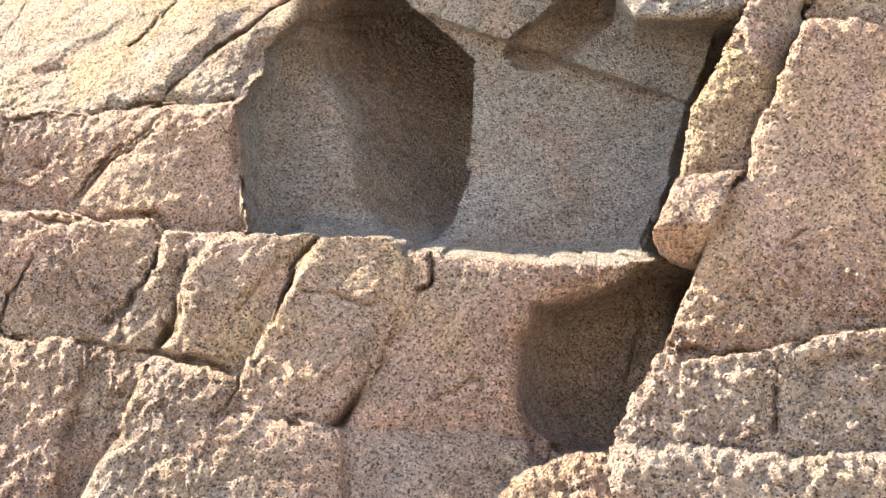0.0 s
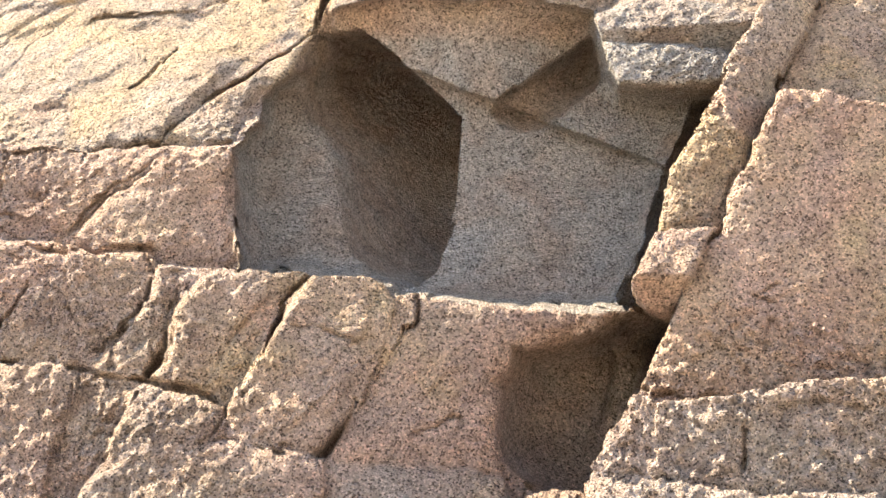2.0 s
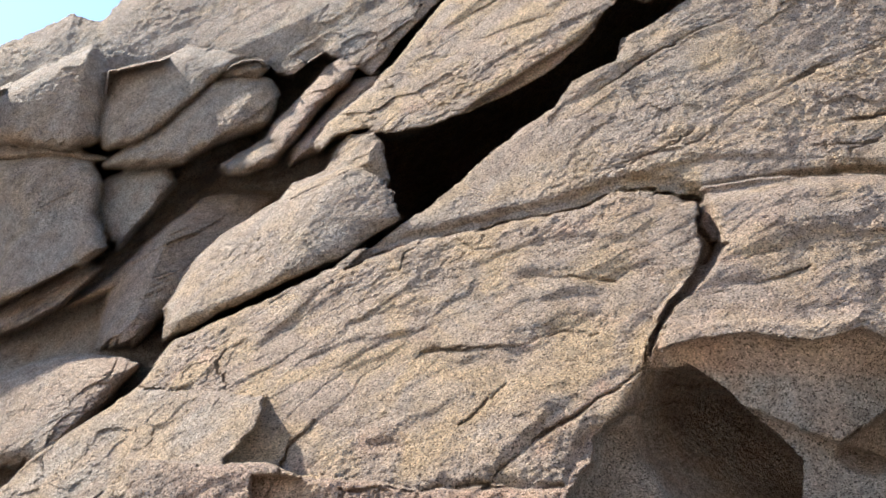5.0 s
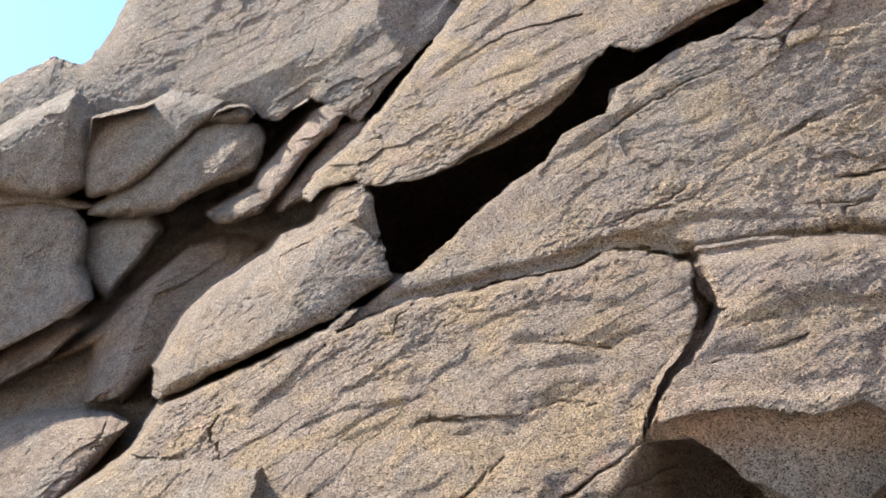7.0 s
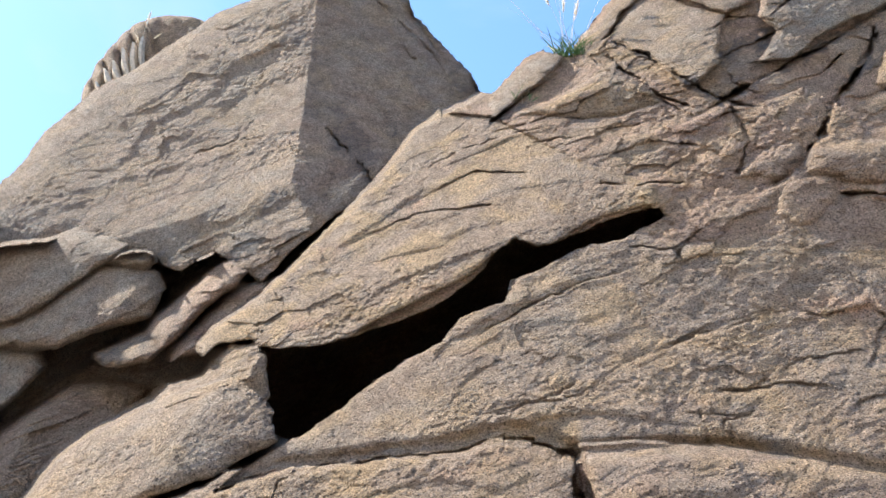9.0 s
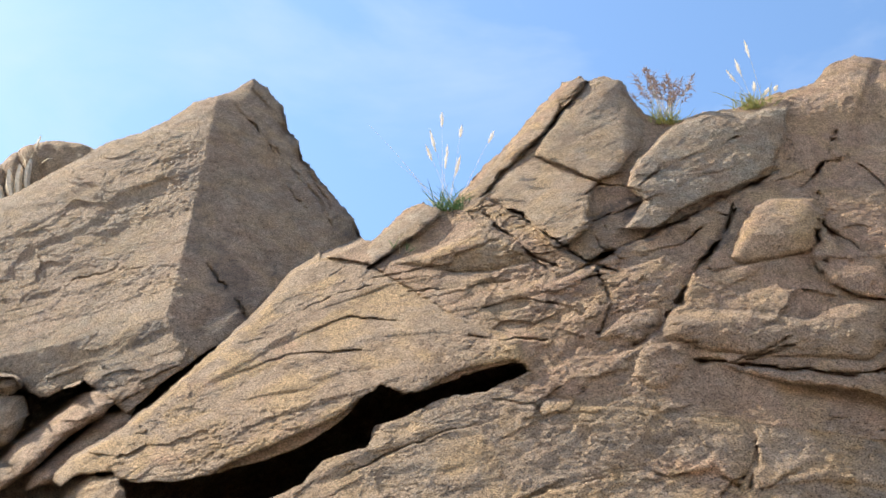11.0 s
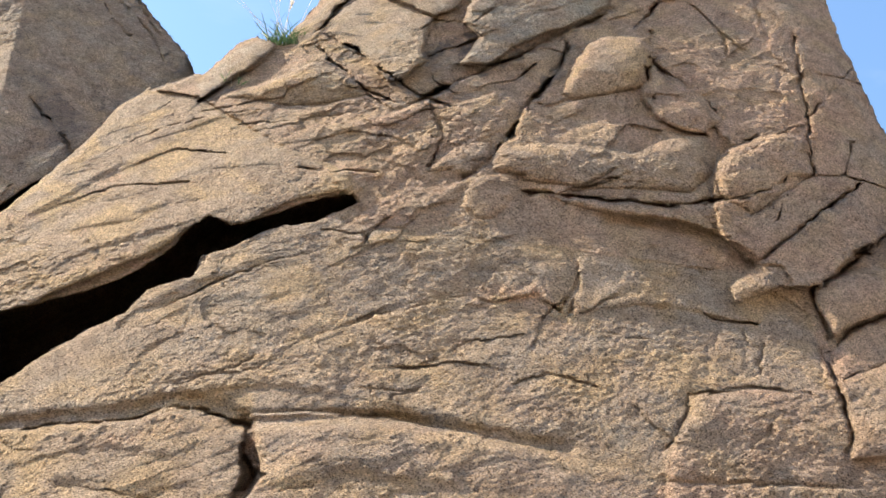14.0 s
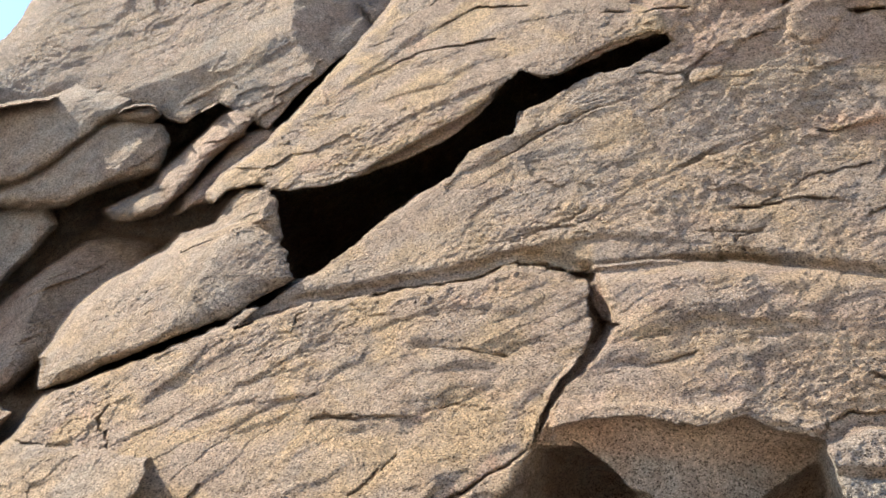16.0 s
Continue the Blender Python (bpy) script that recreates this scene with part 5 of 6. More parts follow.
rust([(1.304, 2.067), (1.426, 2.134)], 0.05)
rust([(1.469, 2.394), (1.503, 2.348)], 0.06)
rust([(0.918, 2.459), (1.071, 2.624), (1.125, 2.447)], 0.07)
rust([(-0.113, 1.766), (-0.021, 1.665)], 0.06)
rust([(-0.512, 1.987), (-0.593, 1.831)], 0.06)
rust([(-0.242, 1.947), (-0.175, 1.872)], 0.05)
rust([(1.449, 2.842), (1.495, 2.739)], 0.04)

# relief that all of it shares: swells, broken facets, bedding, crumbling grain
ang = radians(24)
U, V = X * math.cos(ang) + Z * math.sin(ang), -X * math.sin(ang) + Z * math.cos(ang)
OFF += ROUGH * (0.026 * fbm(X, Z, 0.7, 3, 101) + 0.006 * fbm(X, Z, 0.22, 4, 131, 0.55, True))
for turn, gap, seed in ((22, 0.6, 321), (6, 0.5, 341), (58, 0.9, 381), (-35, 0.8, 361)):
    ca, sa = math.cos(radians(turn)), math.sin(radians(turn))
    u, v = X * ca + Z * sa, -X * sa + Z * ca
    vein = fbm(u * 0.3 + 2 * (WX - X), v + 2 * (WZ - Z), gap, 4, seed, 0.5)
    where = np.clip(fbm(X, Z, 0.8, 2, seed + 9) * 3.0 + 0.1, 0, 1)
    OFF -= ROUGH * where * (0.008 * np.exp(-(vein / 0.013) ** 2) + 0.002 * np.clip(vein * 8, 0, 1))
broken = np.clip(0.5 + 1.6 * fbm(X, Z, 0.9, 2, 401), 0.1, 1.2) * ROUGH
high = np.clip((Z - 4.7) / 0.7, 0, 1)
OFF += broken * ((0.014 + 0.010 * high) * chips(U * 0.6 + 1.5 * (WX - X), V + 1.5 * (WZ - Z), 0.17, 411)
                 + 0.008 * chips(U * 0.7 + 2 * (WX - X), V + 2 * (WZ - Z), 0.075, 421)
                 + 0.004 * chips(U * 0.8 + 2 * (WX - X), V + 2 * (WZ - Z), 0.032, 425))
# bedding: thin beds whose lower edges stand out like shingles
bed = Z - 0.45 * X + 0.10 * np.maximum(X, 0) ** 2 + 0.10 * fbm(X, Z, 0.8, 3, 501) + 1.2 * (WZ - Z)
for pitch, amp, seed in ((0.27, 1.0, 511), (0.11, 0.6, 521), (0.05, 0.35, 531)):
    q = bed / pitch + 0.5 * fbm(X, Z, 0.4, 2, seed)
    saw = 1 - (q - np.floor(q))
    saw = saw * np.clip((1 - saw) / 0.10, 0, 1)
    OFF += STRATA * amp * np.clip(fbm(U * 0.5, V, 0.4, 2, seed + 3) * 3.0 - 0.1, 0, 1) * saw
# lobes drawn out along the beds
OFF += np.minimum(1, STRATA / 0.005) * ROUGH * 0.019 * fbm(U * 0.45 + 2 * (WX - X), V + 2 * (WZ - Z), 0.15, 3, 591, 0.5)
# crumbling crystals, in patches
patch = np.clip(0.55 + 1.5 * fbm(U * 0.5, V, 0.45, 3, 601), 0.2, 1.2) * CRUMB * (1 + 0.5 * np.clip((2.9 - Z) / 0.4, 0, 1))
OFF += patch * (0.006 * fbm(X, Z, 0.036, 2, 611, 0.6) + 0.006 * chips(U * 0.8 + 0.8 * (WX - X), V + 0.8 * (WZ - Z), 0.030, 615) + 0.004 * fbm(X, Z, 0.015, 1, 621))
for k in range(3):
    blur = TINT.copy()
    blur[1:-1, 1:-1] = (TINT[:-2, 1:-1] + TINT[2:, 1:-1] + TINT[1:-1, :-2] + TINT[1:-1, 2:]) / 4
    TINT = blur
# the right flank turns away from the sun
turned = np.clip((Z - 4.1) / 0.8, 0, 1) * (1 - 0.8 * np.clip((Z - 7.9) / 0.4, 0, 1))
OFF -= turned * 0.11 * np.logaddexp(0, (X - 0.6) / 0.25) * 0.25
# the crest leans back into the light
OFF -= 0.42 * np.logaddexp(0, (Z - 6.4) / 0.25) * 0.25 + 0.5 * np.clip(X - 1.2, 0, 1) * np.logaddexp(0, (Z - 8.15) / 0.08) * 0.08
SD = path_distance(WX, WZ, OUTLINE, True)
OFF -= 0.16 * np.exp(-np.maximum(SD, 0) / 0.11)
# the vertices along a free edge slide onto its line
GAP = np.minimum(SD + 0.004, HOLE)
KEEP = GAP > 0
edge_near = KEEP.copy()
edge_near[1:-1, 1:-1] &= ~(KEEP[:-2, 1:-1] & KEEP[2:, 1:-1] & KEEP[1:-1, :-2] & KEEP[1:-1, 2:])
g_x = np.gradient(GAP, axis=1) / ((RIGHT - LEFT)[:, None] / (NX - 1))
g_z = np.gradient(GAP, zs, axis=0) - g_x * np.gradient(X, zs, axis=0)
g_n = g_x ** 2 + g_z ** 2 + 1e-6
MX = np.where(edge_near, X - np.clip(GAP * g_x / g_n, -0.010, 0.010), X)
MZ = np.where(edge_near, Z - np.clip(GAP * g_z / g_n, -0.009, 0.009), Z)
FACE = base_depth(MX, MZ)
FAN = OFF / (FACE - FOCUS[1])
Y = FACE - OFF
MX = MX - FAN * (MX - FOCUS[0]) + LEAN
MZ = MZ - FAN * (MZ - FOCUS[2])


def face_at(p):
    """Row and column of the face in front of or behind a place."""
    s = 1.0
    for k in range(8):
        x, z = FOCUS[0] + (p[0] - FOCUS[0]) * s, FOCUS[2] + (p[2] - FOCUS[2]) * s
        s = 0.5 * s + 0.5 * (float(base_depth(x, z)) - FOCUS[1]) / (p[1] - FOCUS[1])
    j = int(np.clip(np.searchsorted(zs, z), 0, NZ - 1))
    i = int(np.clip(round((x - LEFT[j]) / (RIGHT[j] - LEFT[j]) * (NX - 1)), 0, NX - 1))
    return j, i


def link_mesh(name, verts, quads, tints, material_, parent=None):
    me = bpy.data.meshes.new(name)
    me.vertices.add(len(verts))
    me.vertices.foreach_set("co", verts.astype(np.float32).ravel())
    nq = len(quads)
    me.loops.add(nq * 4)
    me.polygons.add(nq)
    me.loops.foreach_set("vertex_index", quads.astype(np.int32).ravel())
    me.polygons.foreach_set("loop_start", np.arange(0, nq * 4, 4, dtype=np.int32))
    me.polygons.foreach_set("loop_total", np.full(nq, 4, np.int32))
    me.polygons.foreach_set("use_smooth", np.ones(nq, bool))
    at = me.attributes.new("tint", "FLOAT_COLOR", "POINT")
    at.data.foreach_set("color", tints.astype(np.float32).ravel())
    me.materials.append(material_)
    me.update(calc_edges=True)
    me.validate()
    ob = new(name, me)
    if parent:
        ob.parent = parent
    return ob


IDX = np.arange(NX * NZ).reshape(NZ, NX)
ok = KEEP[:-1, :-1] & KEEP[1:, :-1] & KEEP[:-1, 1:] & KEEP[1:, 1:]
Q = np.stack([IDX[:-1, :-1], IDX[:-1, 1:], IDX[1:, 1:], IDX[1:, :-1]], -1)[ok]
QL = LABEL[:-1, :-1][ok]
ALL = np.stack([MX, Y, MZ], -1).reshape(-1, 3)
TI = np.concatenate([TINT, STAIN_SHADE[..., None]], -1).reshape(-1, 4)
# the rim of the sheet runs back into the hill
edges = np.concatenate([Q[:, [0, 1]], Q[:, [1, 2]], Q[:, [2, 3]], Q[:, [3, 0]]])
el = np.tile(QL, 4)
key = np.sort(edges, 1)
_, inv, cnt = np.unique(key[:, 0].astype(np.int64) * (NX * NZ) + key[:, 1], return_inverse=True, return_counts=True)
SDF = SD.ravel()
rim = (cnt[inv] == 1) & ((SDF[edges[:, 0]] < 0.05) | (ALL[edges[:, 0], 2] < 0))

LABELS = {
    "stone": ("weathered brown-grey granite stone wedged in the gully", "rock", "stones in the gully"),
    "boulder": ("huge angular brown granite boulder leaning beside the cliff", "boulder"),
    "rear_rock": ("grey granite rock showing behind the large boulder", "rock"),
    "neck_stone": ("small layered ochre stone propping up the cap slab", "rock"),
    "round_block": ("rounded pale granite block with a sunlit flat face", "rock"),
    "gully_wall": ("dark shadowed layered rock wall deep in the gully", "rock"),
}
cliff = new("rock_cliff")
tagged(cliff, "weathered pink and ochre granite cliff of jointed slabs with hollows", "cliff", kind="structure")
for lab, (name, thing) in enumerate(NAMES):
    q = Q[QL == lab]
    if not len(q):
        continue
    e = edges[rim & (el == lab)]
    used, back = np.unique(np.concatenate([q.ravel(), e.ravel()]), return_inverse=True)
    v, t = ALL[used], TI[used]
    quads = back[:q.size].reshape(-1, 4)
    if len(e):
        eb = back[q.size:].reshape(-1, 2)
        n0 = len(v)
        rear = v + (0, 1.6, 0)
        rear[:, 2] = np.where(v[:, 2] > 1.0, v[:, 2] - 0.35, v[:, 2])
        v, t = np.concatenate([v, rear]), np.concatenate([t, t])
        quads = np.concatenate([quads, np.stack([eb[:, 1], eb[:, 0], eb[:, 0] + n0, eb[:, 1] + n0], -1)])
    ob = link_mesh(name, v, quads, t, GRANITE, None if thing else cliff)
    if thing:
        tagged(ob, *LABELS.get(name, LABELS["stone"]), kind="structure" if name == "gully_wall" else "")

# the cliff goes on to either side, out of sight
for sign, edge_x in ((-1, LEFT), (1, RIGHT)):
    bm = bmesh.new()
    rows = []
    for j in range(0, NZ, 14):
        if zs[j] > 6.0:
            break
        far, row = 9.0 * sign, []
        for i in range(25):
            x = edge_x[j] - 0.06 * sign + (far - edge_x[j]) * (i / 24) ** 1.4
            k = Vector((x * 0.9, 3.0, zs[j] * 0.9))
            row.append(bm.verts.new((x, float(base_depth(x, zs[j])) + 0.12 + 0.30 * noise.noise(k) + 0.10 * noise.noise(k * 4), zs[j])))
        rows.append(row)
    for r0, r1 in zip(rows, rows[1:]):
        for i in range(24):
            bm.faces.new((r0[i], r0[i + 1], r1[i + 1], r1[i]) if sign > 0 else (r0[i + 1], r0[i], r1[i], r1[i + 1])).smooth = True
    me = bpy.data.meshes.new("flank")
    bm.to_mesh(me)
    bm.free()
    hued(me)
    new("flank", me).parent = cliff

# the dark chamber behind the open slot
bm = bmesh.new()
bmesh.ops.create_icosphere(bm, subdivisions=5, radius=1.0)
for v in bm.verts:
    k = v.co / max(abs(v.co.x), abs(v.co.y), abs(v.co.z)) ** 0.85
    v.co = Vector((-1.0 + 2.3 * k.x - 0.2 * k.z, 9.0 + 4.0 * k.y, 5.9 + 1.1 * k.x + 1.5 * k.z))
    v.co += Vector((0, 0, 0.10 * noise.noise(v.co * 3) + 0.05 * noise.noise(v.co * 9)))
front = []
for v in bm.verts:
    if v.co.y < Y[face_at(v.co)] + 0.03:
        front.append(v)
bmesh.ops.delete(bm, geom=front, context="VERTS")
me = bpy.data.meshes.new("chamber_wall")
bm.to_mesh(me)
bm.free()
hued(me)
chamber = new("chamber_wall", me)
chamber.parent = cliff

# ground, out of sight below; its dark tone limits the light bounced upwards
bm = bmesh.new()
bmesh.ops.create_grid(bm, x_segments=40, y_segments=40, size=400)
me = bpy.data.meshes.new("ground")
bm.to_mesh(me)
bm.free()
me.materials.append(DARK_GROUND)
tagged(new("ground", me), "dark unseen ground below the cliff", "ground", kind="structure")

# an unseen bank added behind the walker, to bounce sunlight onto the face
bm = bmesh.new()
grid = [[bm.verts.new((-26 + 52 * i / 60, -5.0 - 13.0 * j / 24 - 0.02 * (i - 30) ** 2 * 0.1,
                       -0.2 + 8.5 * (j / 24) ** 0.9 + 0.6 * noise.noise(Vector((i * 0.21, j * 0.33, 4.0))) * (j / 24)))
         for i in range(61)] for j in range(25)]
for r0, r1 in zip(grid, grid[1:]):
    for i in range(60):
        bm.faces.new((r0[i], r0[i + 1], r1[i + 1], r1[i])).smooth = True
me = bpy.data.meshes.new("bounce_bank")
bm.to_mesh(me)
bm.free()
me.materials.append(PALE_BOUNCE)
tagged(new("bounce_bank", me), "unseen pale bank added to bounce sunlight onto the cliff", "bank", kind="structure")


# ---- plants ----
STRAW = simple("dry_straw", (0.50, 0.38, 0.20), 0.7, 0.25, 30)
GREEN = simple("green_blade", (0.10, 0.17, 0.045), 0.6, 0.35, 12)
YELLOW_GREEN = simple("yellowing_blade", (0.30, 0.29, 0.08), 0.6, 0.35, 12)
PLUME = simple("seed_plume", (0.80, 0.76, 0.70), 0.9, 0.1, 40)
for thin in (PLUME, STRAW):
    # light passes through the dry hairs
    nodes_, links_ = thin.node_tree.nodes, thin.node_tree.links
    shine, both_ = nodes_.new("ShaderNodeBsdfTranslucent"), nodes_.new("ShaderNodeMixShader")
    shine.inputs[0].default_value = (0.85, 0.80, 0.72, 1)
    both_.inputs[0].default_value = 0.55
    links_.new(nodes_["Principled BSDF"].outputs[0], both_.inputs[1])
    links_.new(shine.outputs[0], both_.inputs[2])
    links_.new(both_.outputs[0], nodes_["Material Output"].inputs[0])
RUSSET = simple("russet_seed", (0.36, 0.26, 0.21), 0.8, 0.3, 30)
LEAF = simple("shrub_leaf", (0.06, 0.11, 0.03), 0.55, 0.4, 8)
TWIG = simple("twig", (0.16, 0.10, 0.06), 0.85, 0.3, 30)


def ribbon(bm, base, tip, width, sag, rnd, segs=5):
    """A tapered blade or stalk from base to tip, bending down by sag; two crossed strips."""
    base, tip = Vector(base), Vector(tip)
    axis = (tip - base).normalized()
    a = axis.cross(Vector((rnd.uniform(-1, 1), rnd.uniform(-1, 1), 0.2))).normalized()
    for side in (a, axis.cross(a)):
        row = []
        for k in range(segs + 1):
            t = k / segs
            p = base.lerp(tip, t) + Vector((0, 0, sag * 4 * t * (1 - t)))
            w = side * width * (1 - 0.85 * t)
            row.append((bm.verts.new(p - w), bm.verts.new(p + w)))
        for (p, q), (r, s) in zip(row, row[1:]):
            bm.faces.new((p, q, s, r))


def part(name, bm, mat, parent, label="", kind=""):
    me_ = bpy.data.meshes.new(name)
    bm.to_mesh(me_)
    bm.free()
    me_.materials.append(mat)
    ob_ = new(name, me_)
    ob_.parent = parent
    return tagged(ob_, label, kind=kind)


def plume_mesh(bm, base, tip, fat, rnd, n=150):
    base, tip = Vector(base), Vector(tip)
    for k in range(n):
        t = rnd.random()
        p = base.lerp(tip, t)
        r = fat * math.sin(math.pi * min(1, t * 0.9 + 0.12))
        d = Vector((rnd.gauss(0, 1), rnd.gauss(0, 1), rnd.gauss(0, 1))).normalized() * r
        q = p + d + (tip - base) * 0.10
        ribbon(bm, p, q, 0.003, 0.0, rnd, 2)


def rooted(p):
    """The place on the face that lies behind or before p, just inside its free edge."""
    j, i = face_at(p)
    while not KEEP[j, i]:
        j -= 1
    return Vector((MX[j, i], Y[j, i], MZ[j, i] + 0.04))


def tuft(name, at, mat, blades, length, lean, plumes, label, seed, russet=False):
    """Grass growing from a joint: blades, then stalks (dx, dy, dz of the tip) that carry a plume."""
    rnd = random.Random(seed)
    t = new(name)
    t.location = at
    tagged(t, label, "grass", "grass tufts on the rock")
    bm = bmesh.new()
    for k in range(blades):
        b0 = (rnd.gauss(0, 0.07), rnd.gauss(0, 0.05), -0.08)
        L = length * rnd.uniform(0.4, 1.0)
        ribbon(bm, b0, (b0[0] + L * (rnd.gauss(0, 0.45) + lean), b0[1] + L * rnd.gauss(0, 0.4), L * rnd.uniform(0.5, 1.0) - 0.08), rnd.uniform(0.003, 0.006), L * 0.12, rnd)
    part("grass", bm, mat, t, "", "stuff")
    for (dx, dy, dz, size) in plumes:
        stalk = bmesh.new()
        b0 = (rnd.gauss(0, 0.04), rnd.gauss(0, 0.03), -0.08)
        ribbon(stalk, b0, (dx, dy, dz), 0.0022, 0.03, rnd, 6)
        s_ = part("stalk", stalk, STRAW, t)
        if size:
            head = bmesh.new()
            d = (Vector((dx, dy, dz)) - Vector(b0)).normalized()
            if russet:
                for j in range(22):
                    p = Vector((dx, dy, dz)) - d * size * 3.0 * rnd.random()
                    q = p + Vector((rnd.gauss(0, 1), rnd.gauss(0, 0.7), rnd.gauss(0.5, 0.8))) * 0.03
                    ribbon(head, p, q, 0.004, 0.0, rnd, 2)
                part("seed_head", head, RUSSET, s_, "russet dry seed head")
            else:
                plume_mesh(head, Vector((dx, dy, dz)) - d * size * 1.6, (dx, dy, dz), 0.022, rnd)
                part("plume", head, PLUME, s_, "silvery feathery plume")
    return t


tuft("grass_tuft", rooted((-0.16, 6.42, 7.50)), GREEN, 130, 0.26, -0.15,
     [(-0.14, 0.0, 0.98, 0.10), (0.03, 0.0, 0.86, 0.09), (0.30, 0.05, 0.88, 0.10), (-0.22, -0.05, 0.72, 0.14), (-0.07, 0.0, 0.62, 0.15), (-0.24, 0.0, 0.60, 0.11), (0.04, 0.0, 0.52, 0.13),
      (-0.75, 0.0, 0.80, 0), (-0.55, 0.05, 0.50, 0), (-0.36, 0.1, 0.40, 0), (0.2, 0.0, 0.3, 0)],
     "green grass tuft with pale plumes rooted in a rock joint", 3)
tuft("grass_tuft", rooted((-0.46, 6.60, 7.26)), GREEN, 10, 0.14, -0.2, [(-0.08, 0, 0.26, 0), (-0.02, 0.02, 0.2, 0)], "sparse thin grass sprig beside a rock notch", 5)
tuft("dry_weed", rooted((1.36, 6.12, 8.27)), YELLOW_GREEN, 110, 0.22, 0.1,
     [(0.34 * math.cos(k * 2.4) * (0.3 + 0.09 * (k % 8)) - 0.02, 0.05 * math.sin(k * 1.7), 0.30 + 0.28 * ((k * 7) % 10) / 10, 0.05) for k in range(34)],
     "russet dried weed above yellow-green grass on the crest", 7, russet=True)
tuft("grass_tuft", rooted((1.98, 5.98, 8.38)), YELLOW_GREEN, 120, 0.22, -0.1,
     [(-0.02, 0.0, 0.74, 0.13), (-0.12, 0.0, 0.50, 0.12), (-0.20, 0.0, 0.36, 0.09), (0.03, 0.02, 0.28, 0.08), (0.14, 0.0, 0.20, 0.06), (0.22, 0.0, 0.24, 0.04)],
     "yellowing grass tuft with tall thin plumes on the crest", 9)
tuft("grass_tuft", (4.05, 6.9, 7.0), GREEN, 60, 0.5, 0.1,
     [(0.35, 0.0, 0.75, 0.10), (0.55, 0.0, 0.72, 0.08), (0.75, 0.1, 0.85, 0.10), (0.20, 0.0, 0.66, 0.05), (0.9, 0.0, 0.7, 0.06), (0.05, 0.0, 0.5, 0)],
     "wispy grass with faint plumes behind the cliff edge", 13)


def shrub(at, size, seed, label):
    rnd = random.Random(seed)
    s = new("shrub")
    s.location = at
    tagged(s, label, "shrub")
    twigs, leaves = bmesh.new(), bmesh.new()
    for k in range(46):
        tip = Vector((rnd.gauss(0, 0.5), rnd.gauss(0, 0.4), rnd.uniform(0.3, 1.0) * (1 if k % 7 else 1.35))) * size
        ribbon(twigs, (rnd.gauss(0, 0.08), rnd.gauss(0, 0.08), -0.3), tip, 0.008, 0.05, rnd, 4)
        for j in range(60):
            p = tip * rnd.uniform(0.45, 1.05) + Vector((rnd.gauss(0, 0.09), rnd.gauss(0, 0.09), rnd.gauss(0, 0.07))) * size
            q = p + Vector((rnd.gauss(0, 1), rnd.gauss(0, 1), rnd.gauss(0.2, 0.7))).normalized() * 0.06
            ribbon(leaves, p, q, 0.012, 0.01, rnd, 2)
    part("branches", twigs, TWIG, s)
    part("leaves", leaves, LEAF, s, "dense small dark green leaves", "stuff")


shrub((5.35, 7.5, 6.95), 0.8, 17, "dark green leafy shrub growing behind the cliff")
shrub((6.2, 8.2, 6.95), 0.9, 19, "dark green leafy shrub growing behind the cliff")

# a ribbed fin of rock that shows above the boulder
bm = bmesh.new()
rows = []
A, B = Vector((-4.74, 9.20, 8.91)), Vector((-3.72, 9.20, 9.97))
up = Vector((-0.45, 0.0, 0.89))
for i in range(121):
    u = i / 120
    base = A.lerp(B, u) - up * 0.5
    h = 0.62 + 0.50 * math.sin(math.pi * u) ** 0.8
    rib = 0.11 * abs(math.sin(u * 26)) ** 0.5 * (1 if u < 0.62 else 0.25)
    row = []
    for j in range(13):
        v = j / 12
        p = base + up * (h * v) + Vector((0, -0.25 * math.sqrt(max(0, 1 - v * v)) - rib * (1 - v ** 4), 0))
        p += Vector((0.01 * noise.noise(p * 9), 0.03 * noise.noise(p * 6), 0.015 * noise.noise(p * 7 + Vector((5, 0, 0)))))
        row.append(bm.verts.new(p))
    row.append(bm.verts.new(base + Vector((0, 0.6, 0))))
    rows.append(row)
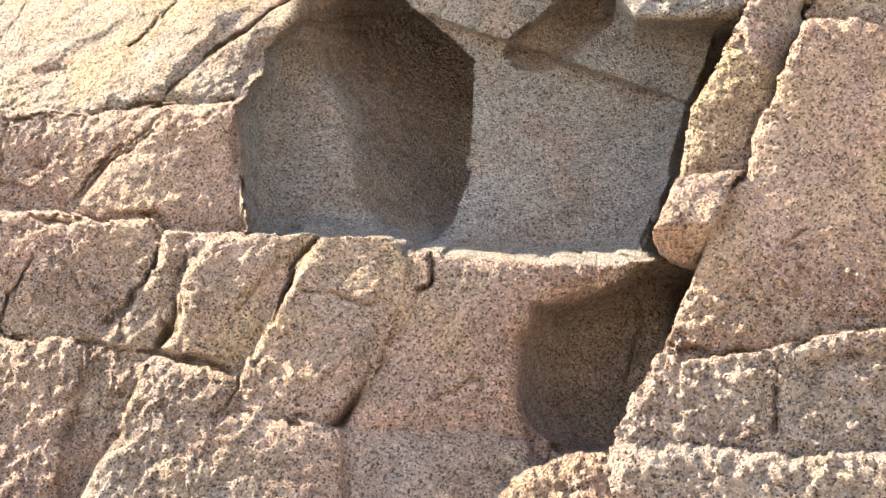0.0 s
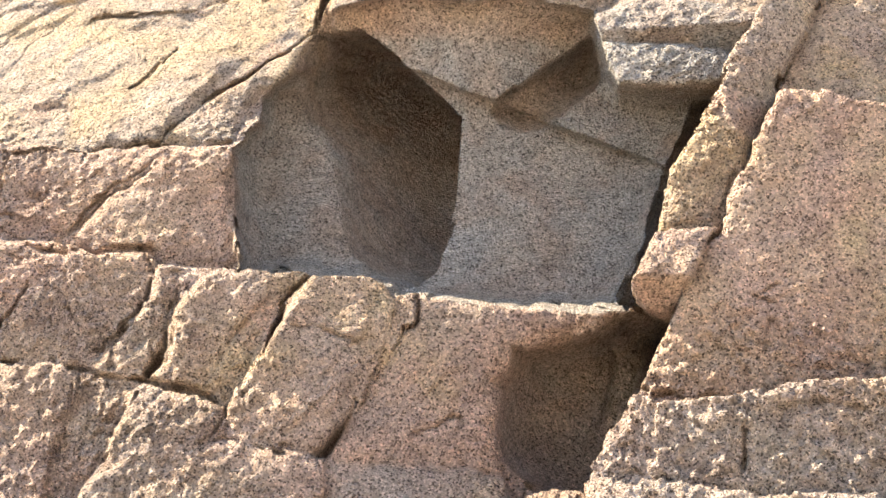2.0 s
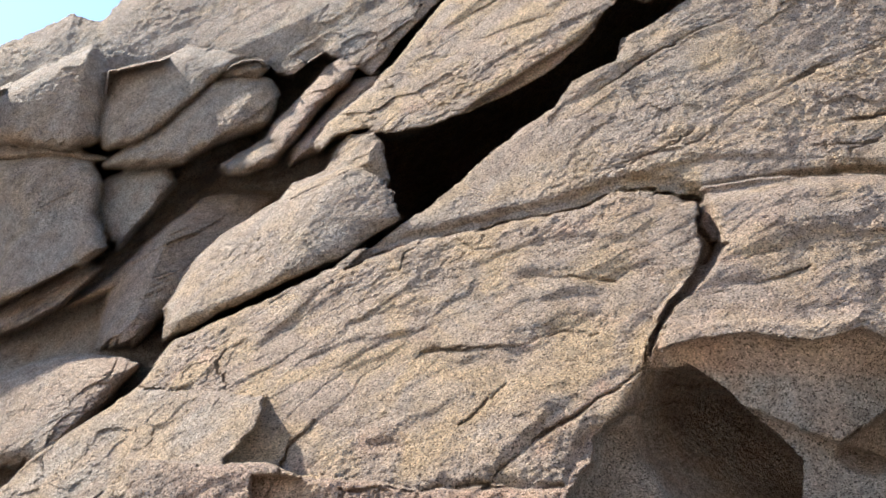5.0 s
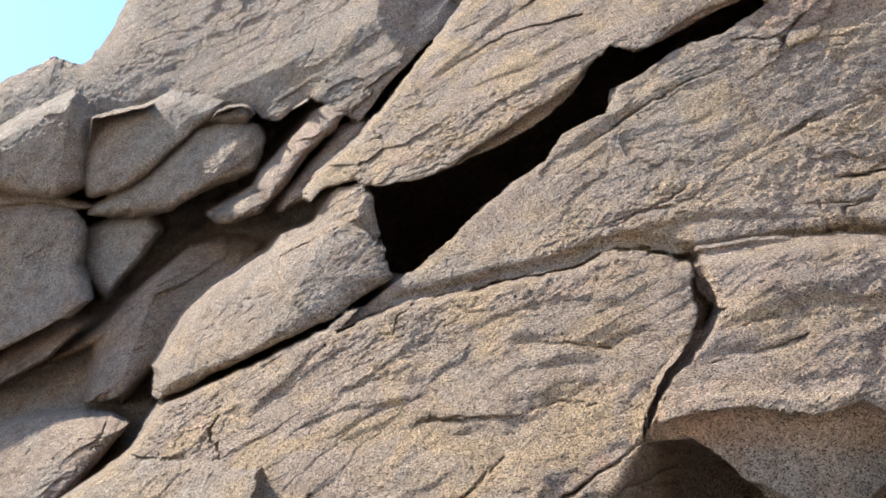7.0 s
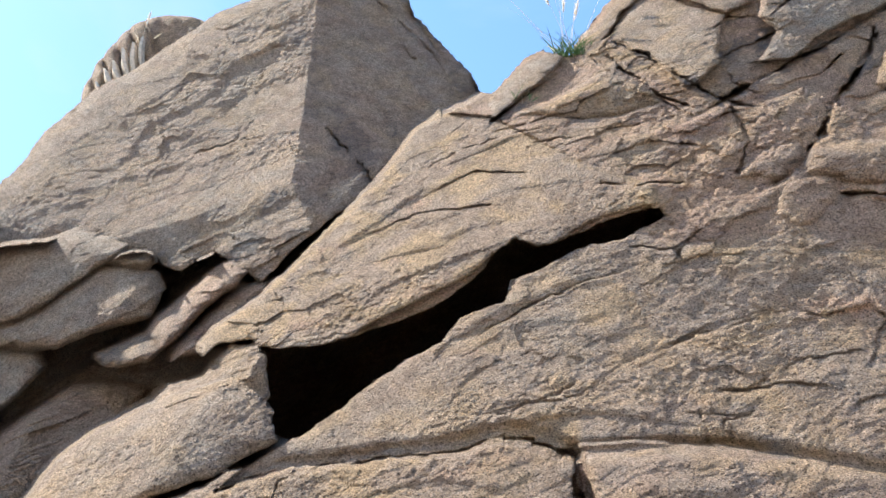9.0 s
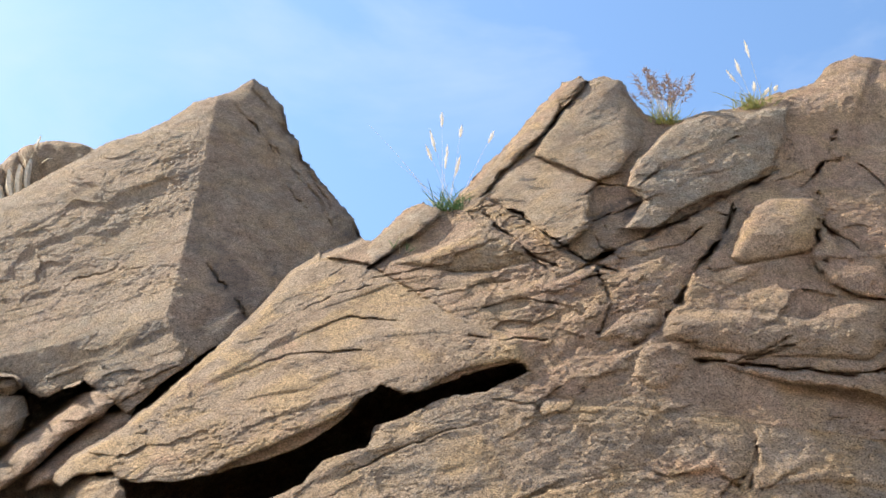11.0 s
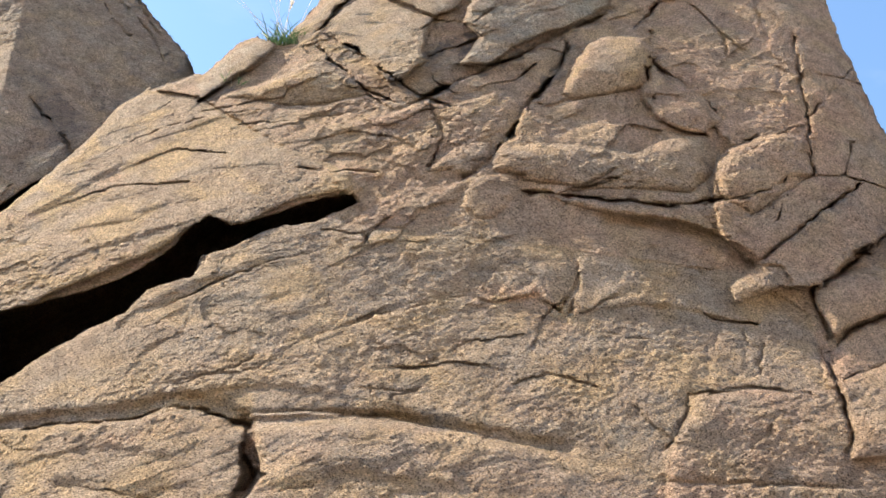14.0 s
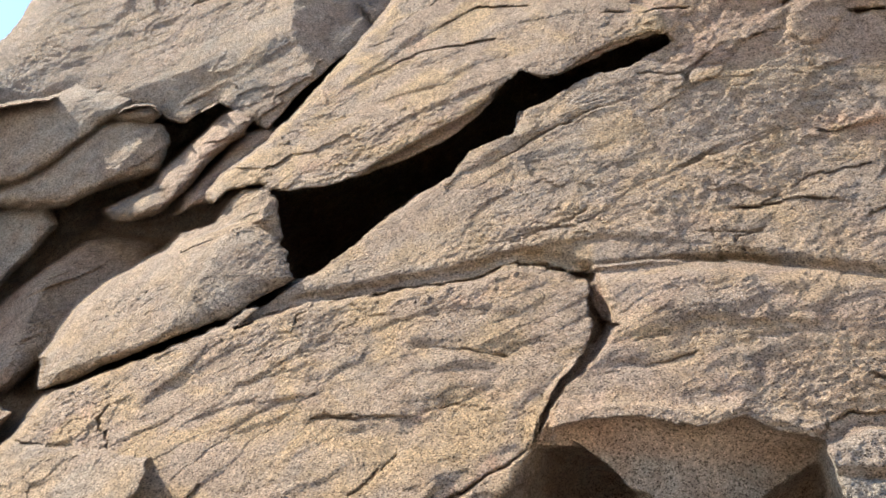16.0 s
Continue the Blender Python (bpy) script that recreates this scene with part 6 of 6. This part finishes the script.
for r0, r1 in zip(rows, rows[1:]):
    for k in range(len(r0) - 1):
        bm.faces.new((r0[k], r1[k], r1[k + 1], r0[k + 1])).smooth = True
me = bpy.data.meshes.new("rock_fin")
bm.to_mesh(me)
bm.free()
hued(me)
fin = tagged(new("rock_fin", me), "dark brown rock fin with pale flutes behind the boulder", "rock")
PALE_STONE = simple("pale_stone", (0.52, 0.43, 0.33), 0.9, 0.25, 30)
for low, top, wide in (
    (Vector((-4.426, 8.800, 8.813)), Vector((-4.580, 8.880, 9.053)), 0.026),
    (Vector((-4.350, 8.800, 8.915)), Vector((-4.540, 8.880, 9.211)), 0.036),
    (Vector((-4.313, 8.800, 9.001)), Vector((-4.471, 8.880, 9.310)), 0.036),
    (Vector((-4.243, 8.800, 9.070)), Vector((-4.411, 8.880, 9.466)), 0.038),
    (Vector((-4.191, 8.800, 9.102)), Vector((-4.324, 8.880, 9.540)), 0.040),
    (Vector((-4.134, 8.800, 9.157)), Vector((-4.242, 8.880, 9.620)), 0.030),
):
    bm = bmesh.new()
    side, rings = Vector((wide, 0, 0.3 * wide)), []
    for k in range(7):
        u = k / 6
        p = low.lerp(top, u) + Vector((0.010 * math.sin(5 * u + wide * 90), -0.05 * math.sin(math.pi * u), 0))
        r = 0.35 + 0.65 * math.sin(math.pi * min(1, 0.25 + 0.65 * u))
        rings.append([bm.verts.new(p + side * r * c + Vector((0, s_, 0))) for c, s_ in ((-1, 0.05), (-0.3, -0.03), (0.5, -0.015), (1, 0.05))])
    for r0, r1 in zip(rings, rings[1:]):
        for k in range(4):
            bm.faces.new((r0[k], r0[(k + 1) % 4], r1[(k + 1) % 4], r1[k]))
    bm.faces.new(rings[0][::-1])
    bm.faces.new(rings[-1])
    part("flute", bm, PALE_STONE, fin, "pale fluted rib of rock")
tuft("grass_tuft", (-4.26, 8.90, 9.66), STRAW, 6, 0.15, 0.0, [(0.03, 0, 0.30, 0.10), (-0.12, 0, 0.18, 0)], "dry straw sprig with one plume on a rock fin", 23)
